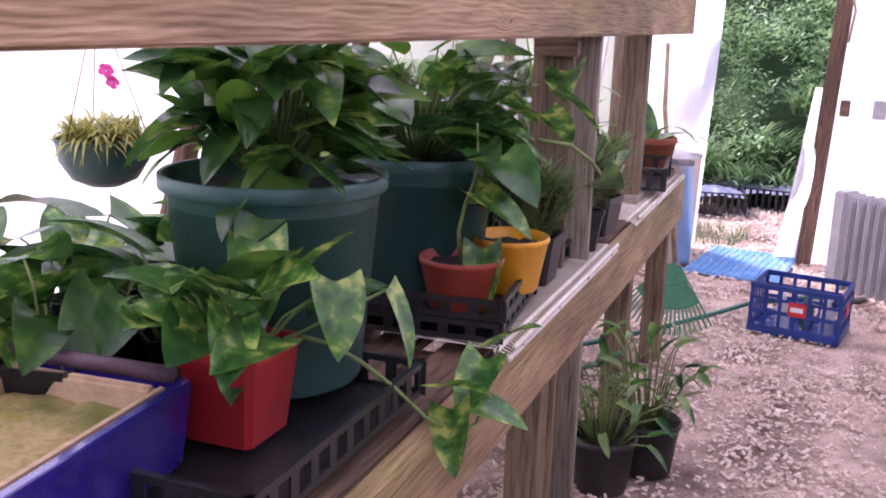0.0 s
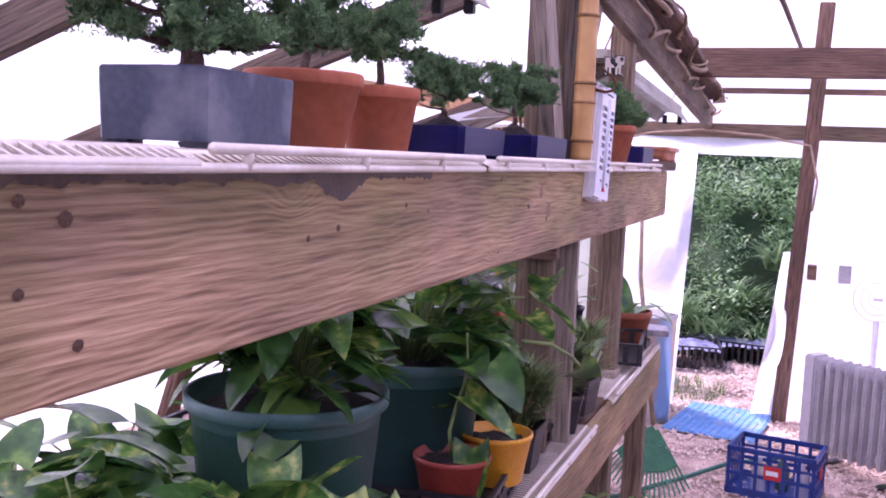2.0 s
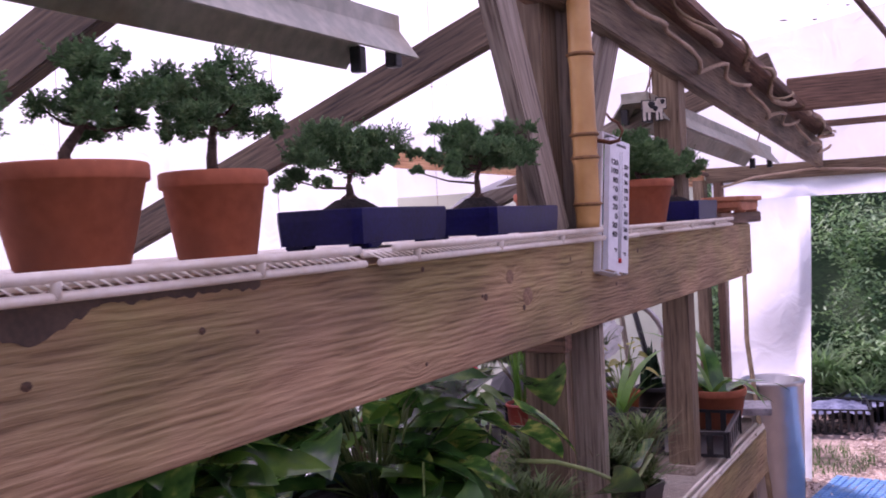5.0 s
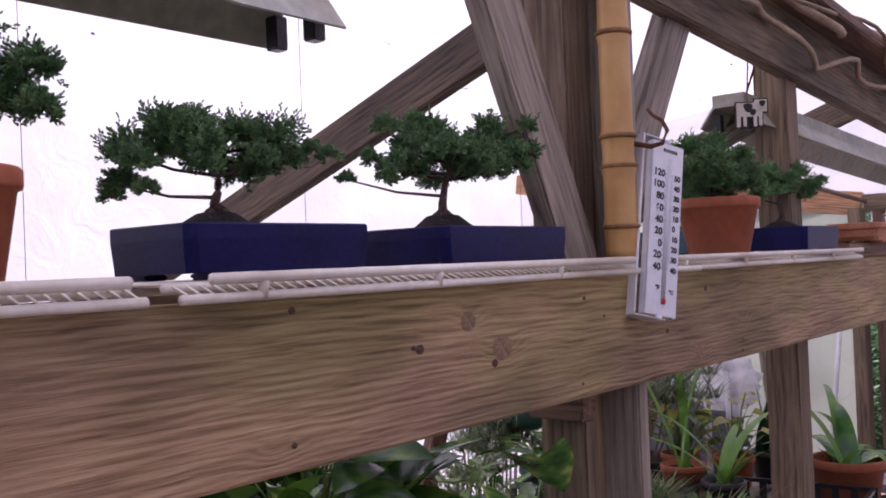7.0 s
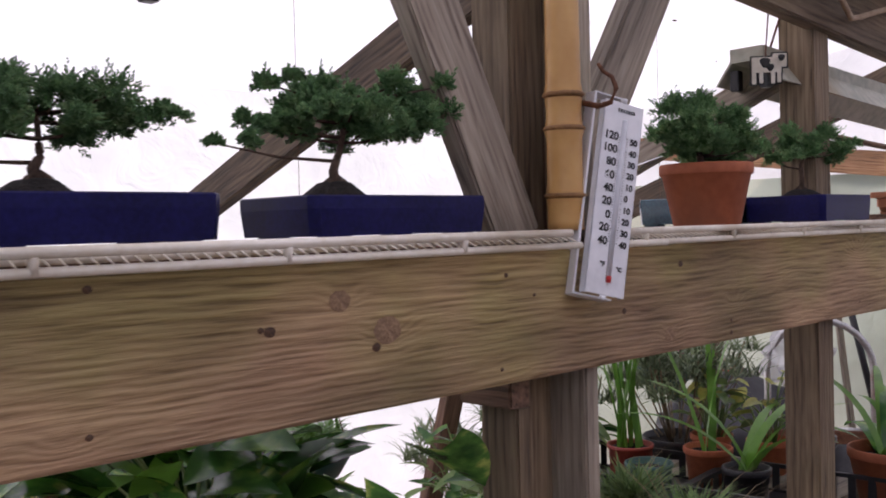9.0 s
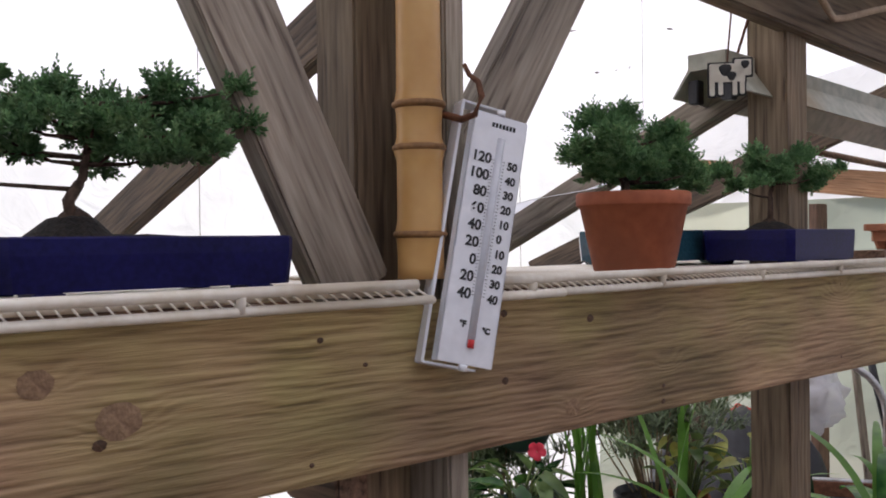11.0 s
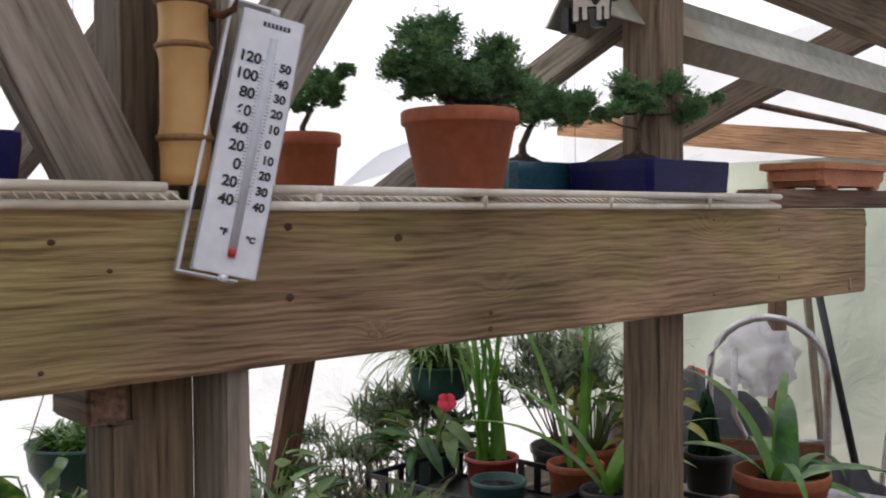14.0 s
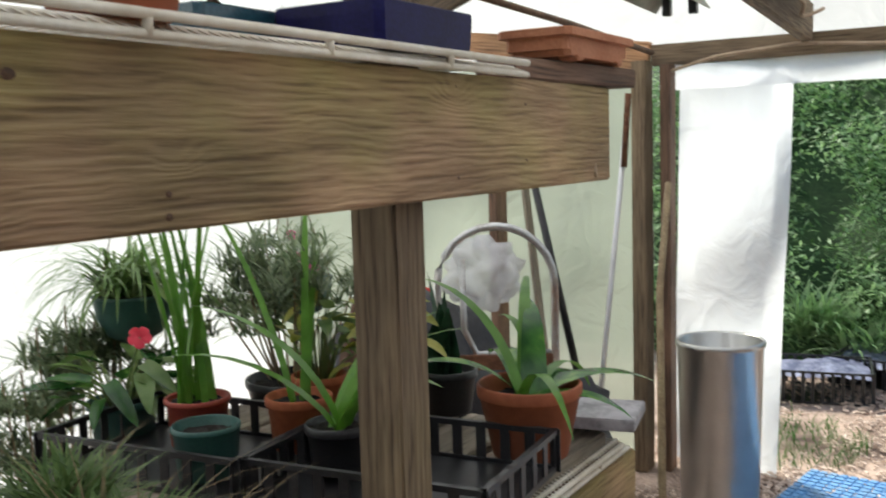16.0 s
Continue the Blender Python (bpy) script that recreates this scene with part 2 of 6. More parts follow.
RUST = mottled("rusty_iron", (0.10, 0.04, 0.02), (0.2, 0.09, 0.05), 0.8, 200, 40, metal=0.3)
BAMBOO = mottled("bamboo_cane", (0.50, 0.27, 0.085), (0.60, 0.36, 0.13), 0.38, 25, 6, 0.03, stain=(0.46, 0.22, 0.08))
BAMBOO_NODE = mottled("bamboo_node", (0.17, 0.08, 0.025), (0.3, 0.15, 0.05), 0.6, 150, 20)
WIRE = mottled("white_coated_wire", (0.78, 0.71, 0.58), (0.90, 0.85, 0.75), 0.4, 90, 8, 0.05, stain=(0.58, 0.50, 0.38))
TERRA = mottled("terracotta", (0.32, 0.085, 0.034), (0.42, 0.12, 0.05), 0.75, 60, 5, 0.05, stain=(0.2, 0.07, 0.04), per_object=0.2)
TERRA_PALE = mottled("pale_terracotta", (0.42, 0.16, 0.08), (0.55, 0.24, 0.13), 0.8, 120, 9, 0.1)
COBALT = mottled("cobalt_glaze", (0.004, 0.004, 0.04), (0.009, 0.009, 0.08), 0.4, 150, 10, 0.04)
COBALT.node_tree.nodes["Principled BSDF"].inputs["Specular IOR Level"].default_value = 0.2
TEAL = mottled("teal_glaze", (0.015, 0.05, 0.08), (0.03, 0.10, 0.14), 0.2, 150, 10, 0.04, coat=0.5)
SLATE = mottled("slate_blue_stoneware", (0.035, 0.05, 0.08), (0.065, 0.085, 0.125), 0.5, 90, 12, 0.1, stain=(0.22, 0.23, 0.25))
PURPLE = mottled("purple_glaze", (0.02, 0.012, 0.16), (0.035, 0.02, 0.26), 0.2, 80, 8, 0.03, coat=0.6)
PURPLE_RIM = mottled("worn_purple_rim", (0.08, 0.04, 0.06), (0.16, 0.09, 0.12), 0.5, 90, 14, 0.1)
TAN = mottled("tan_clay", (0.42, 0.28, 0.17), (0.62, 0.45, 0.3), 0.8, 60, 9, 0.15)
ALGAE = mottled("algae_crust", (0.22, 0.19, 0.03), (0.45, 0.33, 0.16), 0.7, 90, 9, 0.4, stain=(0.12, 0.13, 0.02))
SOIL = mottled("potting_soil", (0.006, 0.005, 0.004), (0.028, 0.02, 0.015), 0.95, 260, 50, 1.0)
BARK = mottled("juniper_bark", (0.05, 0.03, 0.02), (0.13, 0.08, 0.055), 0.9, 200, 40, 0.8)
GREENPOT = mottled("dark_green_plastic", (0.03, 0.095, 0.085), (0.05, 0.14, 0.12), 0.42, 200, 5, 0.03, stain=(0.06, 0.135, 0.12))
BLACKP = mottled("black_plastic", (0.010, 0.010, 0.012), (0.028, 0.028, 0.032), 0.38, 180, 10, 0.05)
REDP = mottled("red_plastic", (0.33, 0.018, 0.022), (0.45, 0.03, 0.03), 0.4, 150, 6, 0.03)
BRICKP = mottled("brick_red_plastic", (0.26, 0.035, 0.022), (0.36, 0.06, 0.035), 0.45, 150, 6, 0.03)
YELP = mottled("yellow_plastic", (0.72, 0.30, 0.012), (0.85, 0.42, 0.02), 0.4, 150, 6, 0.03)
BLUEP = mottled("blue_crate_plastic", (0.008, 0.03, 0.17), (0.014, 0.055, 0.27), 0.4, 150, 8, 0.04)
LABELRED = mottled("red_label", (0.5, 0.02, 0.02), (0.6, 0.035, 0.03), 0.5, 90, 20, 0)
MATBLUE = mottled("blue_rubber_mat", (0.10, 0.28, 0.55), (0.18, 0.40, 0.70), 0.6, 120, 10, 0.1, stain=(0.25, 0.36, 0.48))
GREENP = mottled("green_rake_plastic", (0.02, 0.16, 0.08), (0.04, 0.26, 0.14), 0.45, 150, 10, 0.05)
HOSE = mottled("green_hose", (0.012, 0.10, 0.07), (0.02, 0.17, 0.12), 0.4, 150, 10, 0.05)
STEEL = mottled("galvanised_steel", (0.46, 0.46, 0.45), (0.60, 0.60, 0.59), 0.28, 300, 4, 0.05, metal=0.9)
TUBE = mottled("dull_metal_tube", (0.4, 0.4, 0.4), (0.62, 0.62, 0.62), 0.35, 120, 9, 0.05, metal=0.8, stain=(0.3, 0.16, 0.09))
GREYENAMEL = mottled("grey_enamel", (0.42, 0.41, 0.42), (0.56, 0.55, 0.56), 0.45, 90, 6, 0.04)
WHITEP = mottled("white_plastic", (0.74, 0.75, 0.78), (0.84, 0.85, 0.88), 0.35, 60, 8, 0.02)
TUBEGREY = mottled("thermometer_tube", (0.52, 0.53, 0.57), (0.6, 0.61, 0.65), 0.25, 60, 8, 0)
BLACKINK = mottled("black_ink", (0.012, 0.012, 0.012), (0.02, 0.02, 0.02), 0.6, 60, 8, 0)
FIXTURE = mottled("weathered_enamel", (0.33, 0.35, 0.29), (0.52, 0.52, 0.44), 0.45, 40, 5, 0.08, stain=(0.3, 0.24, 0.14))
CORD = mottled("tan_cord", (0.33, 0.24, 0.16), (0.5, 0.38, 0.27), 0.8, 120, 10, 0.2)
BLACKBAG = mottled("black_bag", (0.010, 0.010, 0.013), (0.028, 0.028, 0.034), 0.5, 30, 8, 0.4)
REDCLOTH = mottled("red_cloth", (0.45, 0.015, 0.015), (0.6, 0.03, 0.025), 0.8, 100, 8, 0.2)
CLEARBAG = film_material("clear_bag", (0.72, 0.72, 0.75), clear=0.45, through_part=0.3)
FILM = film_material("white_film", (0.95, 0.94, 0.96))
CURTAIN = film_material("hung_film", (0.90, 0.92, 0.96), through_part=0.72)
OLDFILM = film_material("dirty_film", (0.47, 0.51, 0.43), clear=0.1, through_part=0.65)
POTHOS = leafy("pothos_leaf", (0.03, 0.11, 0.025), (0.10, 0.26, 0.05), (0.48, 0.58, 0.14), 0.22, 30)
DEEPLEAF = leafy("deep_green_leaf", (0.02, 0.08, 0.02), (0.055, 0.16, 0.035), (0.16, 0.32, 0.06), 0.24, 14)
PALELEAF = leafy("pale_leaf", (0.12, 0.22, 0.06), (0.22, 0.33, 0.11), None, 0.4, 20)
STRAP = leafy("strap_leaf", (0.07, 0.2, 0.02), (0.14, 0.32, 0.045), None, 0.35, 12)
YELLEAF = leafy("yellow_leaf", (0.30, 0.34, 0.06), (0.5, 0.48, 0.12), None, 0.45, 20)
JUNIPER = leafy("juniper_foliage", (0.08, 0.19, 0.07), (0.15, 0.31, 0.12), (0.25, 0.42, 0.18), 0.6, 45, 0.15)
WISPY = leafy("wispy_foliage", (0.07, 0.14, 0.04), (0.16, 0.25, 0.08), None, 0.6, 30)
GREYLEAF = leafy("grey_green_leaf", (0.09, 0.14, 0.065), (0.22, 0.28, 0.15), None, 0.6, 40)
SNAKE = leafy("snake_plant_leaf", (0.01, 0.04, 0.02), (0.03, 0.09, 0.045), None, 0.35, 40)
STEM = mottled("green_stem", (0.12, 0.2, 0.05), (0.22, 0.3, 0.09), 0.5, 120, 20, 0.05)
DRYSTEM = mottled("dry_stem", (0.2, 0.14, 0.08), (0.34, 0.26, 0.15), 0.8, 120, 20, 0.1)
PINK = mottled("pink_petal", (0.65, 0.02, 0.22), (0.8, 0.06, 0.35), 0.5, 60, 30, 0)
CORAL = mottled("coral_red_petal", (0.7, 0.015, 0.05), (0.85, 0.05, 0.1), 0.5, 60, 30, 0)
ORANGE = mottled("orange_plastic", (0.7, 0.1, 0.03), (0.85, 0.17, 0.06), 0.5, 60, 30, 0)
CYAN = mottled("cyan_tag", (0.01, 0.35, 0.42), (0.02, 0.45, 0.5), 0.5, 60, 30, 0)
CHIP = mottled("wood_chip", (0.58, 0.45, 0.37), (0.85, 0.70, 0.60), 0.85, 60, 9, 0.2, edge=(0.3, 0.7))
EARTH = mottled("chip_strewn_earth", (0.14, 0.09, 0.068), (0.60, 0.45, 0.37), 0.95, 70, 3.0, 0.8, stain=(0.08, 0.05, 0.04), edge=(0.38, 0.56))
GRASS = leafy("grass_blade", (0.05, 0.14, 0.025), (0.12, 0.25, 0.05), None, 0.6, 3, 0.2)
FERN = leafy("bank_leaf", (0.13, 0.25, 0.09), (0.28, 0.46, 0.2), (0.42, 0.58, 0.32), 0.6, 2.2, 0.2)
BANK = mottled("planted_bank", (0.025, 0.06, 0.02), (0.06, 0.12, 0.04), 0.9, 30, 3, 0.5)
BLUEFILM = mottled("crumpled_silver_film", (0.10, 0.11, 0.2), (0.4, 0.42, 0.58), 0.3, 40, 9, 0.6)


# ---- building helpers ----
def mesh_ob(name, verts, faces, mat, parent=None, smooth=False, loc=None):
    me = bpy.data.meshes.new(name)
    me.from_pydata([tuple(v) for v in verts], [], faces)
    me.update()
    if smooth:
        me.polygons.foreach_set("use_smooth", [True] * len(me.polygons))
    me.materials.append(mat)
    ob = new(name, me)
    if parent:
        ob.parent = parent
    if loc is not None:
        ob.location = loc
    return ob


def bm_ob(name, bm, mat, parent=None, smooth=False):
    me = bpy.data.meshes.new(name)
    bm.normal_update()
    bm.to_mesh(me)
    bm.free()
    if smooth:
        me.polygons.foreach_set("use_smooth", [True] * len(me.polygons))
    me.materials.append(mat)
    ob = new(name, me)
    if parent:
        ob.parent = parent
    return ob


def add_box(bm, lo, hi, bevel=0.0, m=None):
    r = bmesh.ops.create_cube(bm, size=1.0)
    vs = r["verts"]
    c = [(a + b) / 2 for a, b in zip(lo, hi)]
    s = [b - a for a, b in zip(lo, hi)]
    for v in vs:
        v.co = Vector((c[0] + v.co.x * s[0], c[1] + v.co.y * s[1], c[2] + v.co.z * s[2]))
    if bevel:
        es = list({e for v in vs for e in v.link_edges})
        out = bmesh.ops.bevel(bm, geom=es, offset=bevel, segments=2, affect="EDGES")
        vs = list({v for f in out["faces"] for v in f.verts} | {v for v in vs if v.is_valid})
    if m is not None:
        bmesh.ops.transform(bm, matrix=m, verts=vs)
    return vs


def box_ob(name, lo, hi, mat, parent=None, bevel=0.003):
    bm = bmesh.new()
    add_box(bm, lo, hi, bevel)
    return bm_ob(name, bm, mat, parent)


def board(name, p0, p1, width, height, mat, parent=None, twist=0.0, bevel=0.004):
    """A sawn board from p0 to p1; its grain runs along it. width is across, height is upward (before twist)."""
    a, b = Vector(p0), Vector(p1)
    d = b - a
    bm = bmesh.new()
    add_box(bm, (0, -width / 2, -height / 2), (d.length, width / 2, height / 2), bevel)
    x = d.normalized()
    up = Vector((0, 0, 1)) if abs(x.z) < 0.95 else Vector((0, 1, 0))
    y = up.cross(x).normalized()
    z = x.cross(y)
    m = Matrix((x, y, z)).transposed().to_4x4()
    m.translation = a
    ob = bm_ob(name, bm, mat, parent)
    ob.matrix_world = m @ pose(0, 0, 0, twist, 0, 0)
    return ob


def add_tube(bm, pts, r, seg=8, r_end=None):
    pts = [Vector(p) for p in pts]
    rings = []
    for i, p in enumerate(pts):
        d = (pts[min(i + 1, len(pts) - 1)] - pts[max(i - 1, 0)]).normalized()
        up = Vector((0, 0, 1)) if abs(d.z) < 0.9 else Vector((1, 0, 0))
        u = up.cross(d).normalized()
        v = d.cross(u)
        rr = r if r_end is None else r + (r_end - r) * i / max(1, len(pts) - 1)
        rings.append([bm.verts.new(p + (u * math.cos(2 * math.pi * k / seg) + v * math.sin(2 * math.pi * k / seg)) * rr) for k in range(seg)])
    for a, b in zip(rings, rings[1:]):
        for k in range(seg):
            bm.faces.new((a[k], a[(k + 1) % seg], b[(k + 1) % seg], b[k]))
    bm.faces.new(rings[0][::-1])
    bm.faces.new(rings[-1])


def tube_ob(name, pts, r, mat, parent=None, seg=8, r_end=None):
    bm = bmesh.new()
    add_tube(bm, pts, r, seg, r_end)
    return bm_ob(name, bm, mat, parent, True)


def arc_points(p0, p1, rise, n=8):
    a, b = Vector(p0), Vector(p1)
    return [a.lerp(b, i / n) + Vector((0, 0, rise * 4 * (i / n) * (1 - i / n))) for i in range(n + 1)]


def lathe_ob(name, profile, mat, parent=None, seg=36, loc=None, wobble=0.0):
    vs, fs = [], []
    for r, z in profile:
        for k in range(seg):
            a = 2 * math.pi * k / seg
            rr = r * (1 + wobble * math.sin(3 * a + z * 20))
            vs.append((rr * math.cos(a), rr * math.sin(a), z))
    for i in range(len(profile) - 1):
        for k in range(seg):
            k2 = (k + 1) % seg
            fs.append((i * seg + k, i * seg + k2, (i + 1) * seg + k2, (i + 1) * seg + k))
    fs.append(tuple(range(seg))[::-1])
    fs.append(tuple((len(profile) - 1) * seg + k for k in range(seg)))
    ob = mesh_ob(name, vs, fs, mat, parent, True, loc)
    return ob


def empty(name, x, y, z, rz=0.0):
    e = new(name)
    e.empty_display_size = 0.05
    e.matrix_world = pose(x, y, z, 0, 0, rz)
    return e


def soil_ob(parent, rx, ry, z, mound=0.01, seed=1, square=False):
    rnd = random.Random(seed)
    n = 11
    vs, fs = [], []
    for i in range(n):
        for j in range(n):
            u, v = i / (n - 1) * 2 - 1, j / (n - 1) * 2 - 1
            if not square:
                f = math.sqrt(max(1e-6, 1 - 0.5 * v * v)), math.sqrt(max(1e-6, 1 - 0.5 * u * u))
                uu, vv = u * f[0], v * f[1]
            else:
                uu, vv = u, v
            d = min(1, math.hypot(u, v))
            vs.append((uu * rx, vv * ry, z + mound * (1 - d * d) * rnd.uniform(0.6, 1.15) + rnd.uniform(-0.005, 0.005)))
    for i in range(n - 1):
        for j in range(n - 1):
            fs.append((i * n + j, (i + 1) * n + j, (i + 1) * n + j + 1, i * n + j + 1))
    return mesh_ob("soil", vs, fs, SOIL, parent, False)


def round_pot(parent, r_top, r_bot, h, mat, rim=0.02, wall=0.006, lip=0.006, seg=36):
    prof = [(r_bot, 0.0), (r_bot + 0.003, 0.004), (r_top - lip, h - rim - 0.002), (r_top - lip * 0.2, h - rim), (r_top, h - rim + 0.003), (r_top, h - 0.003), (r_top - 0.003, h),
            (r_top - wall, h), (r_top - wall - 0.002, h - 0.004), (r_bot - wall, h * 0.25), (0.004, h * 0.24)]
    return lathe_ob("pot", prof, mat, parent, seg)


def oblong_pot(parent, lx, ly, h, mat, wall=0.012, taper=0.975, foot=0.008, lip=0.0):
    """A rectangular bonsai pot with bevelled walls, hollow, on four feet."""
    bm = bmesh.new()
    def ring(sx, sy, z, c):
        pts = [(sx - c, -sy), (sx, -sy + c), (sx, sy - c), (sx - c, sy), (-sx + c, sy), (-sx, sy - c), (-sx, -sy + c), (-sx + c, -sy)]
        return [bm.verts.new((x, y, z)) for x, y in pts]
    a, b = lx / 2, ly / 2
    c = 0.012
    rs = [ring(a * taper, b * taper, foot, c), ring(a - lip, b - lip, h - 0.018, c), ring(a, b, h - 0.016, c), ring(a, b, h - 0.002, c), ring(a - 0.002, b - 0.002, h, c),
          ring(a - wall, b - wall, h, c * 0.7), ring(a - wall, b - wall, foot + 0.012, c * 0.7)]
    for p, q in zip(rs, rs[1:]):
        for k in range(8):
            bm.faces.new((p[k], p[(k + 1) % 8], q[(k + 1) % 8], q[k]))
    bm.faces.new(rs[0][::-1])
    bm.faces.new(rs[-1])
    for sx in (-1, 1):
        for sy in (-1, 1):
            x, y = sx * a * taper * 0.78, sy * b * taper * 0.72
            add_box(bm, (x - 0.022, y - 0.016, 0), (x + 0.022, y + 0.016, foot + 0.002), 0.003)
    return bm_ob("pot", bm, mat, parent)


def leaf_mesh(name, length, width, mat, fold=0.25, droop=0.3, heart=0.18, rows=7):
    """A pointed leaf along +X from its stalk, folded on its midrib and drooping."""
    vs, fs = [], []
    for i in range(rows + 1):
        t = i / rows
        w = width * 0.5 * 1.42 * (1 - t) ** 0.8 * (t + 0.10 + heart) ** 0.42 * (1 + 0.35 * heart)
        x = length * t
        z = -droop * length * t * t
        back = -heart * length * (1 - t) ** 3 if t < 0.5 else 0
        vs += [(x + back, -w, z + fold * w), (x + back * 0.4, -w * 0.5, z + fold * w * 0.35), (x, 0, z), (x + back * 0.4, w * 0.5, z + fold * w * 0.35), (x + back, w, z + fold * w)]
    for i in range(rows):
        for k in range(4):
            fs.append((i * 5 + k, i * 5 + k + 1, (i + 1) * 5 + k + 1, (i + 1) * 5 + k))
    me = bpy.data.meshes.new(name)
    me.from_pydata(vs, [], fs)
    me.polygons.foreach_set("use_smooth", [True] * len(fs))
    me.materials.append(mat)
    return me


LEAVES = {
    "pothos": [leaf_mesh("pothos_leaf", 0.115, 0.095, POTHOS), leaf_mesh("pothos_leaf_long", 0.135, 0.095, POTHOS, 0.35, 0.15), leaf_mesh("pothos_leaf_small", 0.09, 0.08, POTHOS, 0.15, 0.45), leaf_mesh("pothos_leaf_plain", 0.125, 0.10, DEEPLEAF, 0.25, 0.25), leaf_mesh("pothos_leaf_broad", 0.12, 0.105, DEEPLEAF, 0.3, 0.4)],
    "deep": [leaf_mesh("deep_leaf", 0.14, 0.09, DEEPLEAF, 0.3, 0.22, 0.08), leaf_mesh("deep_leaf_round", 0.12, 0.095, DEEPLEAF, 0.2, 0.35, 0.1), leaf_mesh("deep_leaf_bright", 0.12, 0.085, STRAP, 0.25, 0.3, 0.1), leaf_mesh("deep_leaf_flecked", 0.13, 0.08, POTHOS, 0.2, 0.4, 0.12)],
    "flecked": [leaf_mesh("flecked_leaf", 0.115, 0.095, POTHOS, 0.22, 0.3), leaf_mesh("flecked_leaf_long", 0.13, 0.09, POTHOS, 0.3, 0.2)],
    "shrub": [leaf_mesh("shrub_leaf", 0.075, 0.032, DEEPLEAF, 0.3, 0.3, 0.03), leaf_mesh("shrub_leaf_pale", 0.07, 0.034, PALELEAF, 0.3, 0.3, 0.03)],
    "pale": [leaf_mesh("pale_leaf", 0.07, 0.05, PALELEAF, 0.3, 0.3, 0.05), leaf_mesh("yellow_leaf", 0.065, 0.05, YELLEAF, 0.3, 0.35, 0.05)],
}


def leaf_at(parent, kind, p, heading, pitch, roll, size, rnd):
    ob = new("leaf", rnd.choice(LEAVES[kind]))
    ob.parent = parent
    ob.matrix_basis = pose(*p, 0, 0, heading) @ pose(0, 0, 0, roll, pitch, 0) @ Matrix.Scale(size, 4)
    return ob


def leafy_mound(parent, kind, n, base_z, spread, height, seed, size=1.0, stalk=STEM, stalk_r=0.0025, low=0.25):
    """Leaves on stalks that rise from the middle and lean outward."""
    rnd = random.Random(seed)
    bm = bmesh.new()
    for i in range(n):
        a = rnd.uniform(0, 2 * math.pi)
        d = spread * math.sqrt(rnd.uniform(0.04, 1))
        z = base_z + height * rnd.uniform(low, 1.0) * (1 - 0.35 * (d / spread) ** 2)
        tip = Vector((d * math.cos(a), d * math.sin(a), z))
        root = Vector((0.25 * d * math.cos(a), 0.25 * d * math.sin(a), base_z - 0.01))
        mid = root.lerp(tip, 0.55) + Vector((0, 0, 0.25 * (z - base_z)))
        add_tube(bm, [root, mid, tip], stalk_r, 5)
        leaf_at(parent, kind, tip, math.degrees(a) + rnd.uniform(-60, 60), rnd.uniform(-50, 28), rnd.uniform(-35, 35), size * rnd.uniform(0.75, 1.2), rnd)
    bm_ob("stalks", bm, stalk, parent, True)


def vine(parent, kind, pts, seed, step=3, size=1.0, r=0.004):
    rnd = random.Random(seed)
    tube_ob("vine", pts, r, STEM, parent, 6, r * 0.5)
    for i in range(step, len(pts), step):
        p = Vector(pts[i])
        a = rnd.uniform(0, 360)
        leaf_at(parent, kind, p, a, rnd.uniform(-30, 40), rnd.uniform(-40, 40), size * rnd.uniform(0.8, 1.15), rnd)


def blades(name, parent, n, base, spread, length, width, mat, seed, arch=0.7, upright=0.6, seg=5, disc=0.02):
    """Narrow arching leaf blades in one mesh."""
    rnd = random.Random(seed)
    vs, fs = [], []
    for _ in range(n):
        a = rnd.uniform(0, 2 * math.pi)
        el = radians(90) - radians(90) * (1 - upright) * rnd.uniform(0.3, 1.3)
        L = length * rnd.uniform(0.6, 1.1)
        w = width * rnd.uniform(0.7, 1.2)
        r0 = disc * math.sqrt(rnd.random())
        b0 = rnd.uniform(0, 2 * math.pi)
        p = Vector(base) + Vector((r0 * math.cos(b0), r0 * math.sin(b0), 0))
        side = Vector((-math.sin(a), math.cos(a), 0))
        k0 = len(vs)
        for i in range(seg + 1):
            t = i / seg
            ww = w * 0.5 * (1 - t ** 3)
            vs += [p - side * ww, p + side * ww]
            e = el - arch * t * 1.6
            p = p + Vector((math.cos(a) * math.cos(e) * spread, math.sin(a) * math.cos(e) * spread, math.sin(e))) * (L / seg)
        for i in range(seg):
            fs.append((k0 + 2 * i, k0 + 2 * i + 1, k0 + 2 * i + 3, k0 + 2 * i + 2))
    return mesh_ob(name, vs, fs, mat, parent, True)


